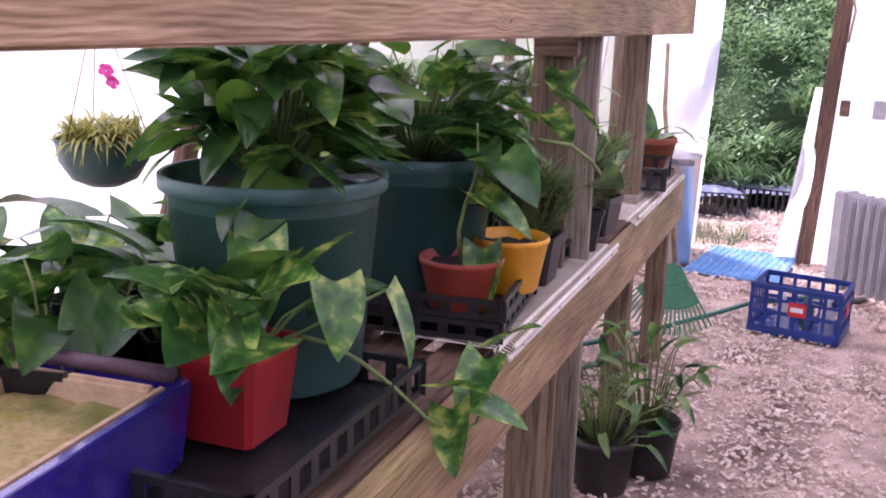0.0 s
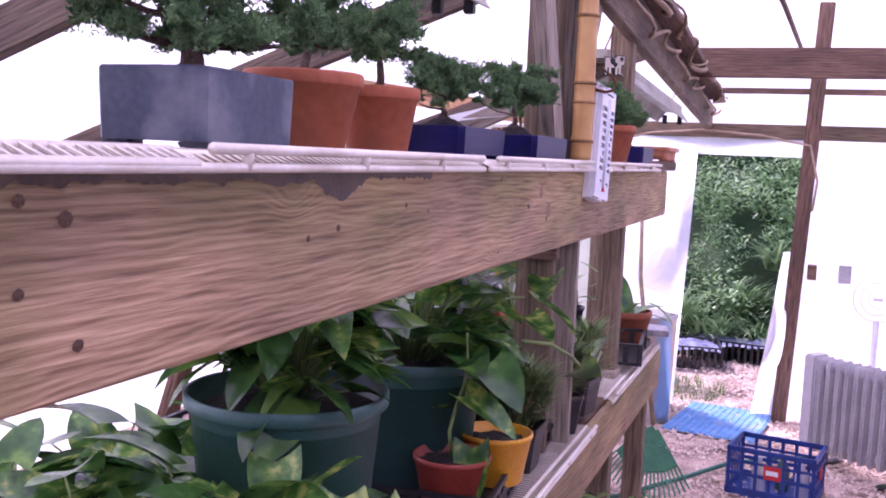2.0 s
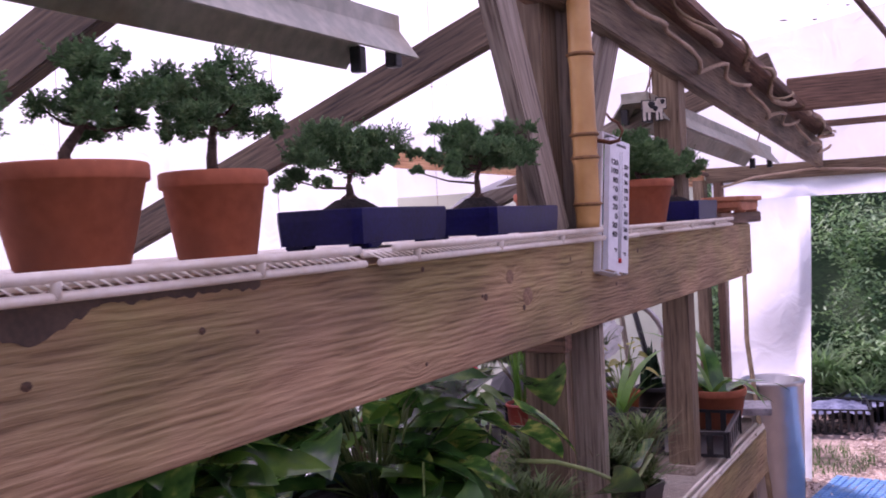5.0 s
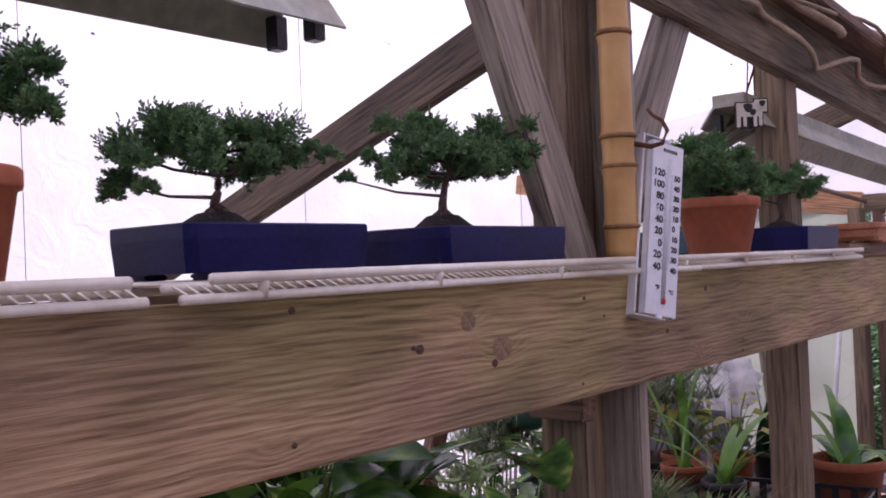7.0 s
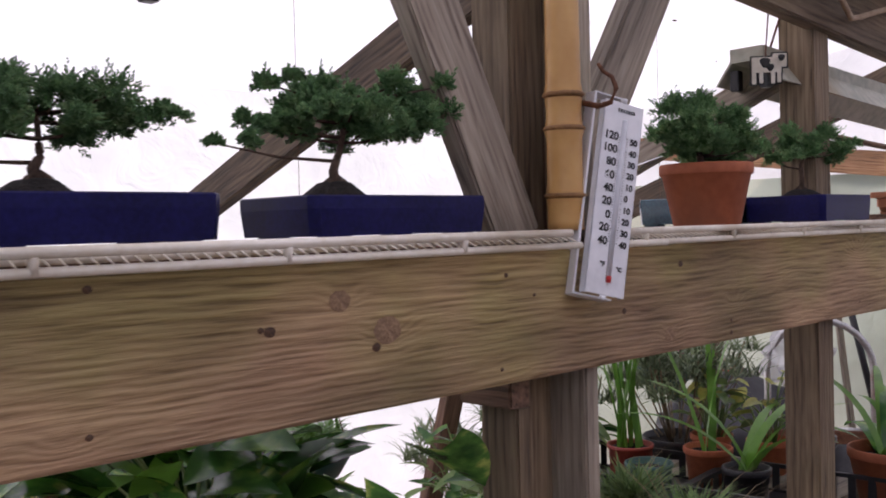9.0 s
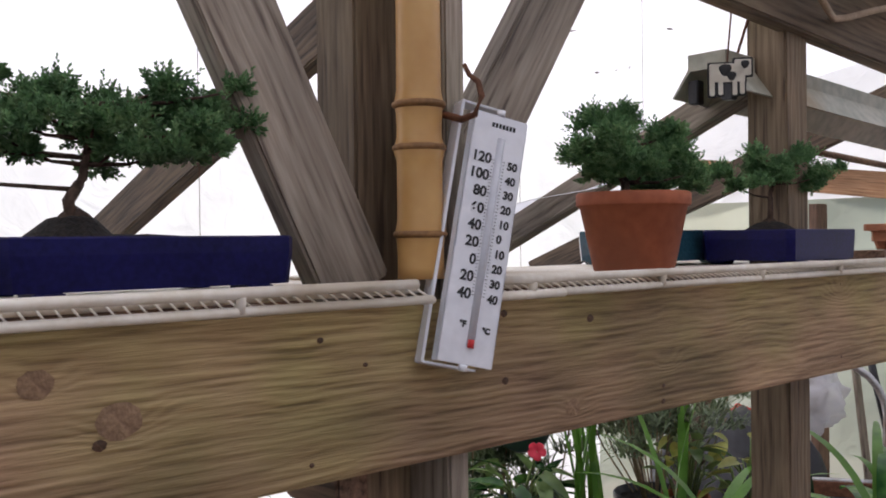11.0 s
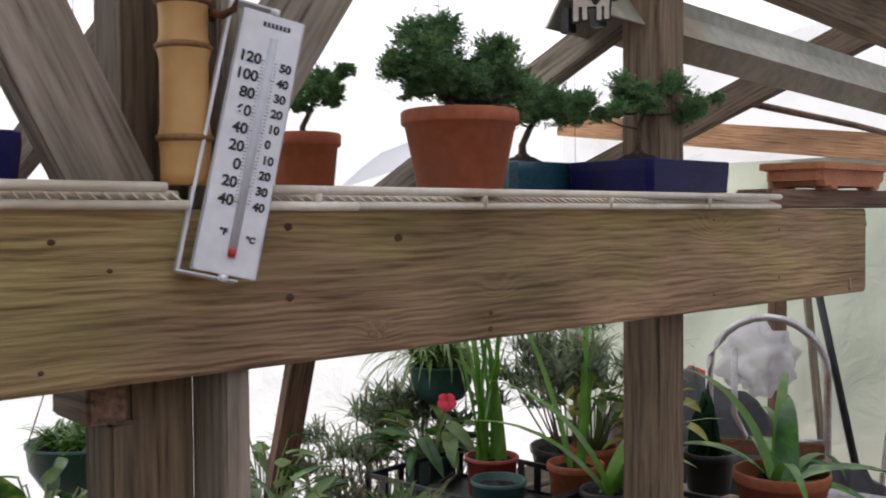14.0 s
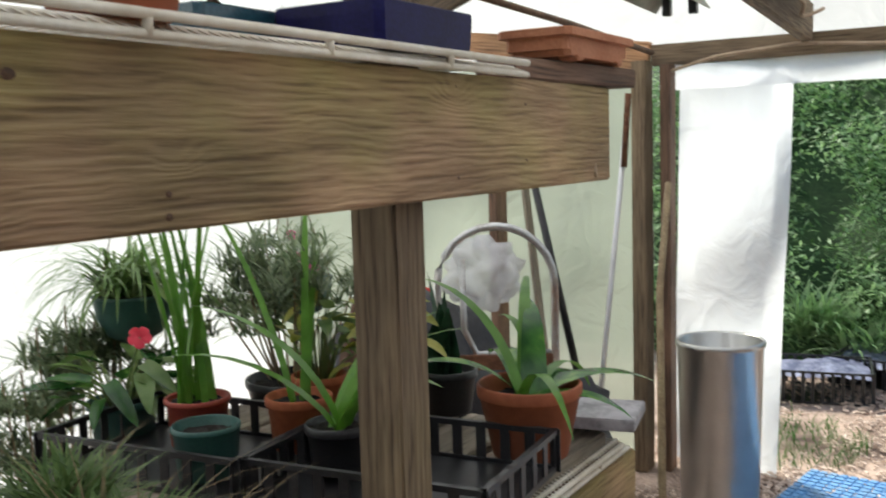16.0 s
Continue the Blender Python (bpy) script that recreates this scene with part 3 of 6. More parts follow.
def shoot_foliage(name, parent, pads, mat, seed, dense=1.0):
    """Scale-leaf foliage: each pad (x, y, z, radius) is a tuft of upswept shoots set with short needles."""
    rnd = random.Random(seed)
    vs, fs = [], []
    for cx, cy, cz, rad in pads:
        for _ in range(int(dense * (24 + 80 * (rad / 0.035) ** 2))):
            a, u = rnd.uniform(0, 2 * math.pi), rnd.uniform(-0.7, 1)
            s = math.sqrt(1 - u * u)
            d = Vector((math.cos(a) * s, math.sin(a) * s, u))
            p = Vector((cx, cy, cz)) + Vector((d.x, d.y, d.z * 0.75)) * rad * rnd.uniform(0.15, 0.8)
            g = (d + Vector((rnd.uniform(-0.3, 0.3), rnd.uniform(-0.3, 0.3), rnd.uniform(0.3, 1.1)))).normalized()
            L = min(0.032, rad * rnd.uniform(0.45, 0.85)) * (1.5 if rnd.random() < 0.07 else 1.0)
            e1 = g.orthogonal().normalized()
            e2 = g.cross(e1)
            n = 9
            for i in range(n):
                t = i / (n - 1)
                th_ = i * 2.4 + a
                o = e1 * math.cos(th_) + e2 * math.sin(th_)
                q = p + g * L * t
                dr = (g * 0.75 + o * (1.05 - 0.8 * t)).normalized()
                nl = rnd.uniform(0.006, 0.0095) * (1.1 - 0.4 * t)
                w1 = dr.cross(o if abs(dr.dot(o)) < 0.9 else g).normalized() * 0.0016
                w2 = dr.cross(w1).normalized() * 0.0016
                m_ = q + dr * nl * 0.5
                k = len(vs)
                vs += [q, m_ + w1, m_ - w1 * 0.5 + w2, m_ - w1 * 0.5 - w2, q + dr * nl]
                fs += [(k, k + 1, k + 2), (k, k + 2, k + 3), (k, k + 3, k + 1), (k + 4, k + 2, k + 1), (k + 4, k + 3, k + 2), (k + 4, k + 1, k + 3)]
    return mesh_ob(name, vs, fs, mat, parent, False)


def juniper_tree(parent, root, pads, seed, trunk=0.009, depth=0.05, dense=1.0):
    """A small trained juniper: bent tapered trunk from root (y, z), a bare branch to every pad (y, z, radius), tufted pads with gaps."""
    rnd = random.Random(seed)
    bm = bmesh.new()
    cy = sum(p[0] for p in pads) / len(pads)
    low, high = min(p[1] for p in pads), max(p[1] for p in pads)
    ctrl = [(0, root[0], root[1] - 0.015), (0.006, root[0] - 0.008, root[1] + 0.25 * (low - root[1])), (-0.006, root[0] + 0.3 * (cy - root[0]) + 0.006, low * 0.8 + root[1] * 0.2), (0.004, root[0] + 0.6 * (cy - root[0]), low + 0.2 * (high - low)), (0, cy, low + 0.75 * (high - low))]
    pts = []
    for a, b in zip(ctrl, ctrl[1:]):
        pts += [Vector(a).lerp(Vector(b), k / 4) for k in range(4)]
    pts.append(Vector(ctrl[-1]))
    add_tube(bm, pts, trunk, 8, trunk * 0.35)
    for k in range(5):
        a = k * 1.3
        add_tube(bm, [(0, root[0], root[1] + 0.004), (0.012 * math.cos(a), root[0] + 0.014 * math.sin(a), root[1] - 0.004), (0.026 * math.cos(a), root[0] + 0.03 * math.sin(a), root[1] - 0.02)], trunk * 0.6, 6, trunk * 0.3)
    tufts = []
    for y, z, r in pads:
        x = rnd.uniform(-depth, depth)
        c = Vector((x, y, z))
        near = min(pts[6:], key=lambda q: (q - c).length + 0.6 * abs(q.z - c.z + 0.02))
        add_tube(bm, [near, near.lerp(c, 0.5) + Vector((0, 0, -0.006)), c], trunk * 0.36, 5, trunk * 0.14)
        tufts.append((x, y, z, r))
        for _ in range(3):
            tufts.append((rnd.uniform(-depth, depth) * 1.2, y + rnd.uniform(-0.5, 0.5) * r, z + rnd.uniform(-0.9, 0.3) * r, r * rnd.uniform(0.6, 0.9)))
    bm_ob("trunk", bm, BARK, parent, True)
    tagged(shoot_foliage("foliage", parent, tufts, JUNIPER, seed, dense), kind="stuff")


def flower_at(parent, p, r, mat, seed):
    """Five rounded petals round a small eye, facing out and up."""
    rnd = random.Random(seed)
    vs, fs = [], []
    for k in range(5):
        a = 2 * math.pi * k / 5 + rnd.uniform(-0.2, 0.2)
        k0 = len(vs)
        for t, w, z in ((0.05, 0.1, 0), (0.5, 0.45, 0.15), (0.85, 0.42, 0.12), (1.0, 0.12, 0.05)):
            c, s = math.cos(a), math.sin(a)
            vs += [(r * (t * c - w * s), r * (t * s + w * c), r * (z + 0.02 * k)), (r * (t * c + w * s), r * (t * s - w * c), r * (z + 0.02 * k))]
        for i in range(3):
            fs.append((k0 + 2 * i, k0 + 2 * i + 1, k0 + 2 * i + 3, k0 + 2 * i + 2))
    ob = mesh_ob("flower", vs, fs, mat, parent, True)
    ob.matrix_basis = Matrix.Translation(p) @ pose(0, 0, 0, 0, 0, -40 + 25 * math.sin(seed)) @ pose(0, 0, 0, 0, 58, 0)
    return ob


# ---- setting: ground, film house, timber frame ----
def rough_sheet(name, x0, x1, y0, y1, step, mat, amp, z=0.0):
    nx, ny = int((x1 - x0) / step) + 1, int((y1 - y0) / step) + 1
    vs = [(x0 + i * step, y0 + j * step, z + amp * (noise.noise(Vector((x0 + i * step, y0 + j * step, 0)) * 2.2) + 0.5 * noise.noise(Vector((i, j, 3)) * 0.9))) for i in range(nx) for j in range(ny)]
    fs = [(i * ny + j, (i + 1) * ny + j, (i + 1) * ny + j + 1, i * ny + j + 1) for i in range(nx - 1) for j in range(ny - 1)]
    return mesh_ob(name, vs, fs, mat, None, True)


tagged(rough_sheet("ground", -3.6, 4.0, -2.0, 12.0, 0.1, EARTH, 0.012), "bare earth path strewn with pale wood chips", "ground", kind="structure")
tagged(rough_sheet("outer_ground", -60, 60, -60, 60, 4.0, BANK, 0.05, -0.12), "green ground outside the greenhouse", "ground", kind="structure")

RIDGE_X, RIDGE_Z, LEFT_X, LEFT_Z, RIGHT_X, RIGHT_Z = 0.95, 3.1, -3.25, 2.5, 3.3, 2.15
Y0, Y1 = -1.2, 8.06


def film_sheet(name, corners, mat, label, sag=0.02, n=24):
    """A slightly rippled sheet of film between four corners, two layers thick at its hem."""
    a, b, c, d = [Vector(p) for p in corners]
    nrm = (b - a).cross(d - a).normalized()
    vs, fs = [], []
    for i in range(n + 1):
        for j in range(n + 1):
            u, v = i / n, j / n
            p = a.lerp(b, u).lerp(d.lerp(c, u), v)
            w = noise.noise(Vector((p.x * 1.7 + 9, p.y * 1.7, p.z * 1.7))) * sag * 4 * min(1, 6 * u * (1 - u) + 0.2)
            vs.append(p + nrm * w)
    for i in range(n):
        for j in range(n):
            fs.append((i * (n + 1) + j, (i + 1) * (n + 1) + j, (i + 1) * (n + 1) + j + 1, i * (n + 1) + j + 1))
    return tagged(mesh_ob(name, vs, fs, mat, None, True), label, "wall", kind="structure")


film_sheet("ceiling_left", [(LEFT_X, Y0, LEFT_Z), (RIDGE_X, Y0, RIDGE_Z), (RIDGE_X, Y1, RIDGE_Z), (LEFT_X, Y1, LEFT_Z)], FILM, "white translucent film roof slope of greenhouse", 0.005)
film_sheet("ceiling_right", [(RIDGE_X, Y0, RIDGE_Z), (RIGHT_X, Y0, RIGHT_Z), (RIGHT_X, Y1, RIGHT_Z), (RIDGE_X, Y1, RIDGE_Z)], FILM, "white translucent film roof slope", 0.005)
film_sheet("wall_left", [(LEFT_X, Y0, -0.05), (LEFT_X, Y0, LEFT_Z), (LEFT_X, Y1, LEFT_Z), (LEFT_X, Y1, -0.05)], FILM, "white translucent film side wall", 0.01)
film_sheet("wall_right", [(RIGHT_X, Y0, 1.9), (RIGHT_X, Y0, RIGHT_Z), (RIGHT_X, Y1, RIGHT_Z), (RIGHT_X, Y1, 1.9)], FILM, "white translucent film side wall", 0.01)
# Out of view: boards added to cut light from the right below 1.9 m.
tagged(box_ob("wall_right_boards", (RIGHT_X - 0.02, Y0, -0.05), (RIGHT_X + 0.02, Y1 - 0.05, 1.9), DARKWOOD), "unseen dark board wall added to block low side light", "wall", kind="structure")
# end walls: film gables; the far one has the doorway
film_sheet("wall_near", [(LEFT_X, Y0, -0.05), (RIGHT_X, Y0, -0.05), (RIGHT_X, Y0, 2.2), (LEFT_X, Y0, 1.75)], FILM, "white translucent film end wall", 0.01)
mesh_ob("wall_near_gable", [(LEFT_X, Y0, 1.74), (RIGHT_X, Y0, 2.19), (RIGHT_X, Y0, RIGHT_Z), (RIDGE_X, Y0, RIDGE_Z), (LEFT_X, Y0, LEFT_Z)], [(0, 1, 2, 3, 4)], FILM)
tagged(bpy.data.objects["wall_near_gable"], "white film gable of greenhouse", "wall", kind="structure")
gab = mesh_ob("wall_far_gable", [(LEFT_X, Y1, 2.03), (RIGHT_X, Y1, 2.03), (RIGHT_X, Y1, RIGHT_Z), (RIDGE_X, Y1, RIDGE_Z), (LEFT_X, Y1, LEFT_Z)], [(0, 1, 2, 3, 4)], FILM)
tagged(gab, "white film gable above the doorway", "wall", kind="structure")
film_sheet("wall_far_left", [(LEFT_X, Y1, -0.05), (-0.80, Y1, -0.05), (-0.80, Y1, 2.03), (LEFT_X, Y1, 2.03)], OLDFILM, "dirty greyish translucent film end wall", 0.03, 48)
film_sheet("wall_far_right", [(0.55, Y1 - 0.02, -0.05), (RIGHT_X, Y1 - 0.02, -0.05), (RIGHT_X, Y1 - 0.02, 2.03), (0.60, Y1 - 0.02, 2.03)], CURTAIN, "white translucent film end wall beside doorway", 0.02)
film_sheet("door_flap", [(-0.70, Y1 - 0.01, 0.05), (-0.20, Y1 - 0.01, 0.0), (-0.13, Y1 - 0.01, 1.93), (-0.66, Y1 - 0.01, 1.93)], CURTAIN, "white crinkled film curtain hanging beside the doorway", 0.035, 40)
film_sheet("door_valance", [(-0.75, Y1 - 0.05, 1.86), (0.62, Y1 - 0.05, 1.86), (0.62, Y1 - 0.05, 1.98), (-0.75, Y1 - 0.05, 1.98)], CURTAIN, "white film strip hanging under the door header", 0.012)
film_sheet("door_edge_film", [(0.36, 7.93, 0.03), (0.52, 7.97, 0.03), (0.57, 7.97, 1.2), (0.50, 7.93, 1.2)], CURTAIN, "loose white film gathered at the door post", 0.03, 12)


def frame_part(ob, label, cat="beam"):
    return tagged(ob, label, cat, kind="structure")


frame_part(board("trim_header", (-0.78, 8.0, 2.03), (3.2, 8.0, 2.03), 0.05, 0.10, POST), "weathered wooden header beam over the doorway")
frame_part(board("trim_header_left", (-3.2, 7.98, 2.335), (-0.79, 7.98, 2.025), 0.05, 0.14, PALEWOOD), "fresh orange-brown wooden header board")
frame_part(board("trim_upper_girt", (-0.3, 8.0, 2.31), (3.0, 8.0, 2.31), 0.03, 0.04, DARKWOOD), "thin dark wooden girt in the gable")
frame_part(board("trim_door_post", (0.545, 7.98, 0), (0.66, 7.98, 2.9), 0.10, 0.09, DARKWOOD), "reddish brown wooden door post", "post")
frame_part(board("trim_corner_post", (-0.80, 7.9, 0), (-0.80, 7.9, 2.0), 0.07, 0.11, POST), "weathered wooden corner post", "post")
frame_part(board("trim_corner_stud", (-0.69, 7.95, 0), (-0.69, 7.95, 1.98), 0.05, 0.09, DARKWOOD), "dark wooden stud beside the corner post", "post")
frame_part(box_ob("trim_post_block", (0.66, 7.90, 1.03), (0.72, 8.0, 1.13), DARKWOOD), "small wooden block on the door post", "block")


def rail_z(y):
    return 2.355 - 0.063 * (y - 4.2)


frame_part(board("trim_purlin", (-0.10, Y0 + 0.05, rail_z(1.0)), (-0.10, 3.6, rail_z(3.6)), 0.05, 0.17, DARKWOOD), "dark wooden purlin along the post row")
frame_part(board("trim_purlin_far", (-0.06, 3.4, rail_z(3.4)), (-0.06, 7.97, rail_z(7.97)), 0.045, 0.17, POST), "weathered wooden purlin along the post row")
frame_part(board("trim_purlin_cap", (0.0, 3.5, rail_z(3.5) + 0.105), (0.0, 7.7, rail_z(7.7) + 0.105), 0.11, 0.035, DARKWOOD), "dark wooden plank lying on the purlin")
frame_part(board("trim_cross_beam", (-0.02, 6.62, 2.36), (3.1, 6.62, 2.36), 0.05, 0.165, DARKWOOD), "dark reddish wooden cross beam")
for yy in (0.6, 1.7, 2.8, 4.0, 6.4):
    frame_part(board("trim_rafter", (-2.32, yy, 1.66), (-0.05, yy, 2.50), 0.045, 0.115, RAFTERWOOD), "weathered wooden rafter under the film roof", "rafter")
for yy in (5.0, 7.2):
    frame_part(board("trim_rafter_thin", (RIDGE_X, yy + 0.3, RIDGE_Z - 0.05), (RIGHT_X - 0.03, yy + 0.3, RIGHT_Z - 0.04), 0.035, 0.05, DARKWOOD), "slim dark wooden rafter under the film roof", "rafter")
for yy in (1.9, 3.6, 4.62, 6.3):
    frame_part(board("trim_strut", (-1.66, yy, 0.0), (-1.14, yy, 1.62), 0.04, 0.08, DARKWOOD), "slanting dark wooden strut of the frame", "strut")
frame_part(board("trim_eave", (-2.30, Y0, 1.56), (-2.30, Y1 - 0.1, 1.56), 0.05, 0.09, DARKWOOD), "wooden eave rail")
for x0, y0, x1, y1 in ((0.35, 4.4, 0.55, 7.9), (0.9, 4.5, 1.25, 7.9), (-0.9, 6.4, -0.75, 7.9)):
    zz = 2.95 - abs(x0 - RIDGE_X) * 0.375 - 0.10
    frame_part(tube_ob("trim_roof_cane", [(x0, y0, zz), ((x0 + x1) / 2, (y0 + y1) / 2, zz - 0.05), (x1, y1, zz - 0.12)], 0.014, DARKWOOD), "slim dark pole under the roof film", "pole")

# centre post: four by four with a flat board, two braces, a bamboo cane
frame_part(board("trim_centre_post", (-0.135, 3.655, 0), (-0.135, 3.655, 2.45), 0.089, 0.089, POST), "weathered wooden centre post", "post")
frame_part(board("trim_centre_board", (-0.066, 3.725, 0), (-0.066, 3.725, 2.42), 0.038, 0.089, GREYWOOD, twist=90), "weathered board on the centre post", "post")
frame_part(board("trim_brace_left", (-0.075, 3.59, 1.755), (-0.075, 3.30, 2.33), 0.04, 0.105, GREYWOOD), "wooden knee brace leaning from centre post", "brace")
frame_part(board("trim_brace_right", (-0.085, 3.76, 1.86), (-0.085, 4.08, 2.33), 0.04, 0.105, GREYWOOD), "wooden knee brace leaning from centre post", "brace")
frame_part(board("trim_short_post", (-0.100, 3.591, 0), (-0.100, 3.591, 1.485), 0.036, 0.08, POST, twist=90), "short weathered board beside the centre post", "post")
frame_part(board("trim_under_block", (-0.16, 3.565, 1.512), (-0.045, 3.565, 1.512), 0.05, 0.05, DARKWOOD), "dark wooden block under the plank", "block")
frame_part(board("trim_far_post", (-0.105, 4.728, 0), (-0.105, 4.728, 2.3), 0.089, 0.089, POST), "weathered wooden post through the bench", "post")
frame_part(board("trim_near_post", (-0.13, 1.2, 0), (-0.13, 1.2, 2.5), 0.089, 0.089, POST), "weathered wooden post", "post")

cane = empty("bamboo_cane", -0.015, 3.655, 1.772)
prof, node_z = [], (0.055, 0.165, 0.22, 0.41, 0.60)
for i in range(45):
    z = i * 0.015
    bulge = max([math.exp(-((z - nz) / 0.008) ** 2) for nz in node_z])
    prof.append((0.030 - 0.0025 * z / 0.6 + 0.004 * bulge, z))
lathe_ob("culm", prof, BAMBOO, cane, 20)
for nz in node_z:
    lathe_ob("node_ring", [(0.031, nz - 0.003), (0.0352, nz), (0.0352, nz + 0.004), (0.031, nz + 0.007)], BAMBOO_NODE, cane, 20)
tagged(cane, "yellow bamboo cane standing against the centre post", "bamboo cane")

# ---- upper shelf: plank, racks ----
BZ0, BZ1 = 1.54, 1.743
beam = board("shelf_beam", (-0.019, -0.6, (BZ0 + BZ1) / 2), (-0.019, 5.455, (BZ0 + BZ1) / 2), 0.038, BZ1 - BZ0, BEAM)
tagged(beam, "long weathered wooden plank with knots carrying the upper shelf", "beam")


def knot_on(y, z, r, mat=KNOT, stretch=1.25):
    r = r * 0.75 if mat is KNOT else r
    n = 22
    rnd = random.Random(int(y * 1000))
    vs = [(0, 0, 0.0)] + [(0, math.cos(2 * math.pi * k / n) * r * stretch * rnd.uniform(0.92, 1.06), math.sin(2 * math.pi * k / n) * r * rnd.uniform(0.92, 1.06)) for k in range(n)]
    vs = [(0.0008 - 0.001 * (i > 0), b, c) for i, (a, b, c) in enumerate(vs)]
    ob = mesh_ob("knot", vs, [(0, 1 + k, 1 + (k + 1) % n) for k in range(n)], mat)
    ob.parent = beam
    ob.matrix_parent_inverse = beam.matrix_world.inverted()
    ob.location = (0.0012, y, z)


for y, z, r in ((3.057, 1.661, 0.009), (2.832, 1.727, 0.006), (3.486, 1.707, 0.005), (3.472, 1.565, 0.004), (3.977, 1.702, 0.006), (3.551, 1.673, 0.004), (2.829, 1.572, 0.005), (3.791, 1.628, 0.007), (3.790, 1.720, 0.007), (3.974, 1.702, 0.008), (4.158, 1.556, 0.006), (4.159, 1.581, 0.005), (5.036, 1.594, 0.004), (5.035, 1.697, 0.004), (4.784, 1.572, 0.004), (4.783, 1.721, 0.003), (2.315, 1.689, 0.006), (2.413, 1.676, 0.004), (2.075, 1.665, 0.007), (1.990, 1.656, 0.006), (3.044, 1.664, 0.005), (3.225, 1.625, 0.008), (1.550, 1.702, 0.010), (1.496, 1.719, 0.008), (1.496, 1.642, 0.007), (1.566, 1.588, 0.008)):
    knot_on(y, z, r)
RINGS = mottled("knot_grain", (0.21, 0.125, 0.07), (0.33, 0.21, 0.12), 0.75, 220, 60, 0.3)
for y, z, r in ((3.165, 1.691, 0.014), (3.245, 1.646, 0.019), (3.933, 1.574, 0.013)):
    knot_on(y, z, r, RINGS, 1.3)
# Damp stain around y 2.08; left of it, the rack's shadow painted dark.
DAMP_AND_SHADE = mottled("damp_stain_and_rack_shade", (0.05, 0.032, 0.02), (0.10, 0.065, 0.04), 0.6, 120, 10, 0.1)
stain_shade_ys = [(1.10 + 0.007 * k) for k in range(190)]
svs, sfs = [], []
for k, y in enumerate(stain_shade_ys):
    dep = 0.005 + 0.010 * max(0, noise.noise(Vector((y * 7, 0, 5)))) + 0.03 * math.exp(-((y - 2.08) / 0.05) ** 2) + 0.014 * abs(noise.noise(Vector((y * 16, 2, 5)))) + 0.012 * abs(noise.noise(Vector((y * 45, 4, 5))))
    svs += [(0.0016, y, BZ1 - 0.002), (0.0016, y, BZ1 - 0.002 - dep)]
for k in range(len(stain_shade_ys) - 1):
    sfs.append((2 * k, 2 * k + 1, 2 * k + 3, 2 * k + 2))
st = mesh_ob("stain", svs, sfs, DAMP_AND_SHADE)
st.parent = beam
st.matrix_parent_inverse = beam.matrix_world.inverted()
frame_part(board("trim_shelf_back_rail", (-0.46, -0.6, 1.70), (-0.46, 5.3, 1.70), 0.038, 0.085, DARKWOOD), "wooden rail under the back of the shelf")
for yy in (0.2, 1.28, 2.4, 3.56, 4.64, 5.2):
    frame_part(board("trim_shelf_bearer", (-0.04, yy, 1.69), (-0.44, yy, 1.69), 0.038, 0.085, DARKWOOD), "wooden bearer under the shelf", "bearer")


def wire_rack(name, x0, x1, y0, y1, z, lip, label):
    """A white coated wire shelf; the wires run from back to front, with rods along it. lip: (from, to) of the raised front rod."""
    e = empty(name, 0, 0, 0)
    bm = bmesh.new()
    r = 0.0055
    for x, zz in ((x1, z - 0.012), (x1 - 0.03, z), (x0, z), ((x0 + x1) / 2, z - 0.006)):
        add_tube(bm, [(x, y0, zz), (x, y1, zz)], r, 8)
    if lip:
        add_tube(bm, [(x1 + 0.004, lip[0], z + 0.008), (x1 + 0.004, lip[1], z + 0.008)], 0.0062, 8)
        k = lip[0] + 0.07
        while k < lip[1]:
            add_tube(bm, [(x1, k, z - 0.014), (x1 + 0.004, k, z + 0.01)], 0.0062, 6)
            k += 0.30
    bm_ob("rod", bm, WIRE, e, True)
    bm = bmesh.new()
    n = int((y1 - y0) / 0.0165)
    for i in range(n):
        y = y0 + (i + 0.5) * (y1 - y0) / n
        add_tube(bm, [(x0, y, z + 0.004), (x1 - 0.03, y, z + 0.004), (x1, y, z - 0.008)], 0.0016, 4)
    tagged(bm_ob("wires", bm, WIRE, e, True), kind="stuff")
    tagged(e, label, "wire shelf", "wire shelves")
    return e


SZ = 1.76
wire_rack("wire_rack", -0.47, 0.03, -0.5, 1.700, SZ + 0.004, None, "white plastic-coated wire shelf on the plank")
wire_rack("wire_rack", -0.47, 0.03, 1.39, 2.62, SZ, (1.72, 2.60), "white plastic-coated wire shelf with raised front rod")
wire_rack("wire_rack", -0.47, 0.03, 2.66, 3.635, SZ, (2.695, 3.605), "white plastic-coated wire shelf with raised front rod")
wire_rack("wire_rack", -0.47, 0.03, 3.74, 4.985, SZ - 0.001, (3.745, 4.98), "stained white wire shelf at the end of the plank")
tube_ob("shelf_rod", [(0.034, 3.70, SZ - 0.014), (0.034, 3.877, SZ - 0.014)], 0.006, WIRE)
tagged(bpy.data.objects["shelf_rod"], "short white coated rod on the shelf edge", "rod")
blk = board("wood_block", (-0.06, 5.03, 1.7655), (-0.02, 5.56, 1.7655), 0.09, 0.042, DARKWOOD)
tagged(blk, "short dark wooden block lying on the plank", "wood block")

TOP = SZ + 0.0065
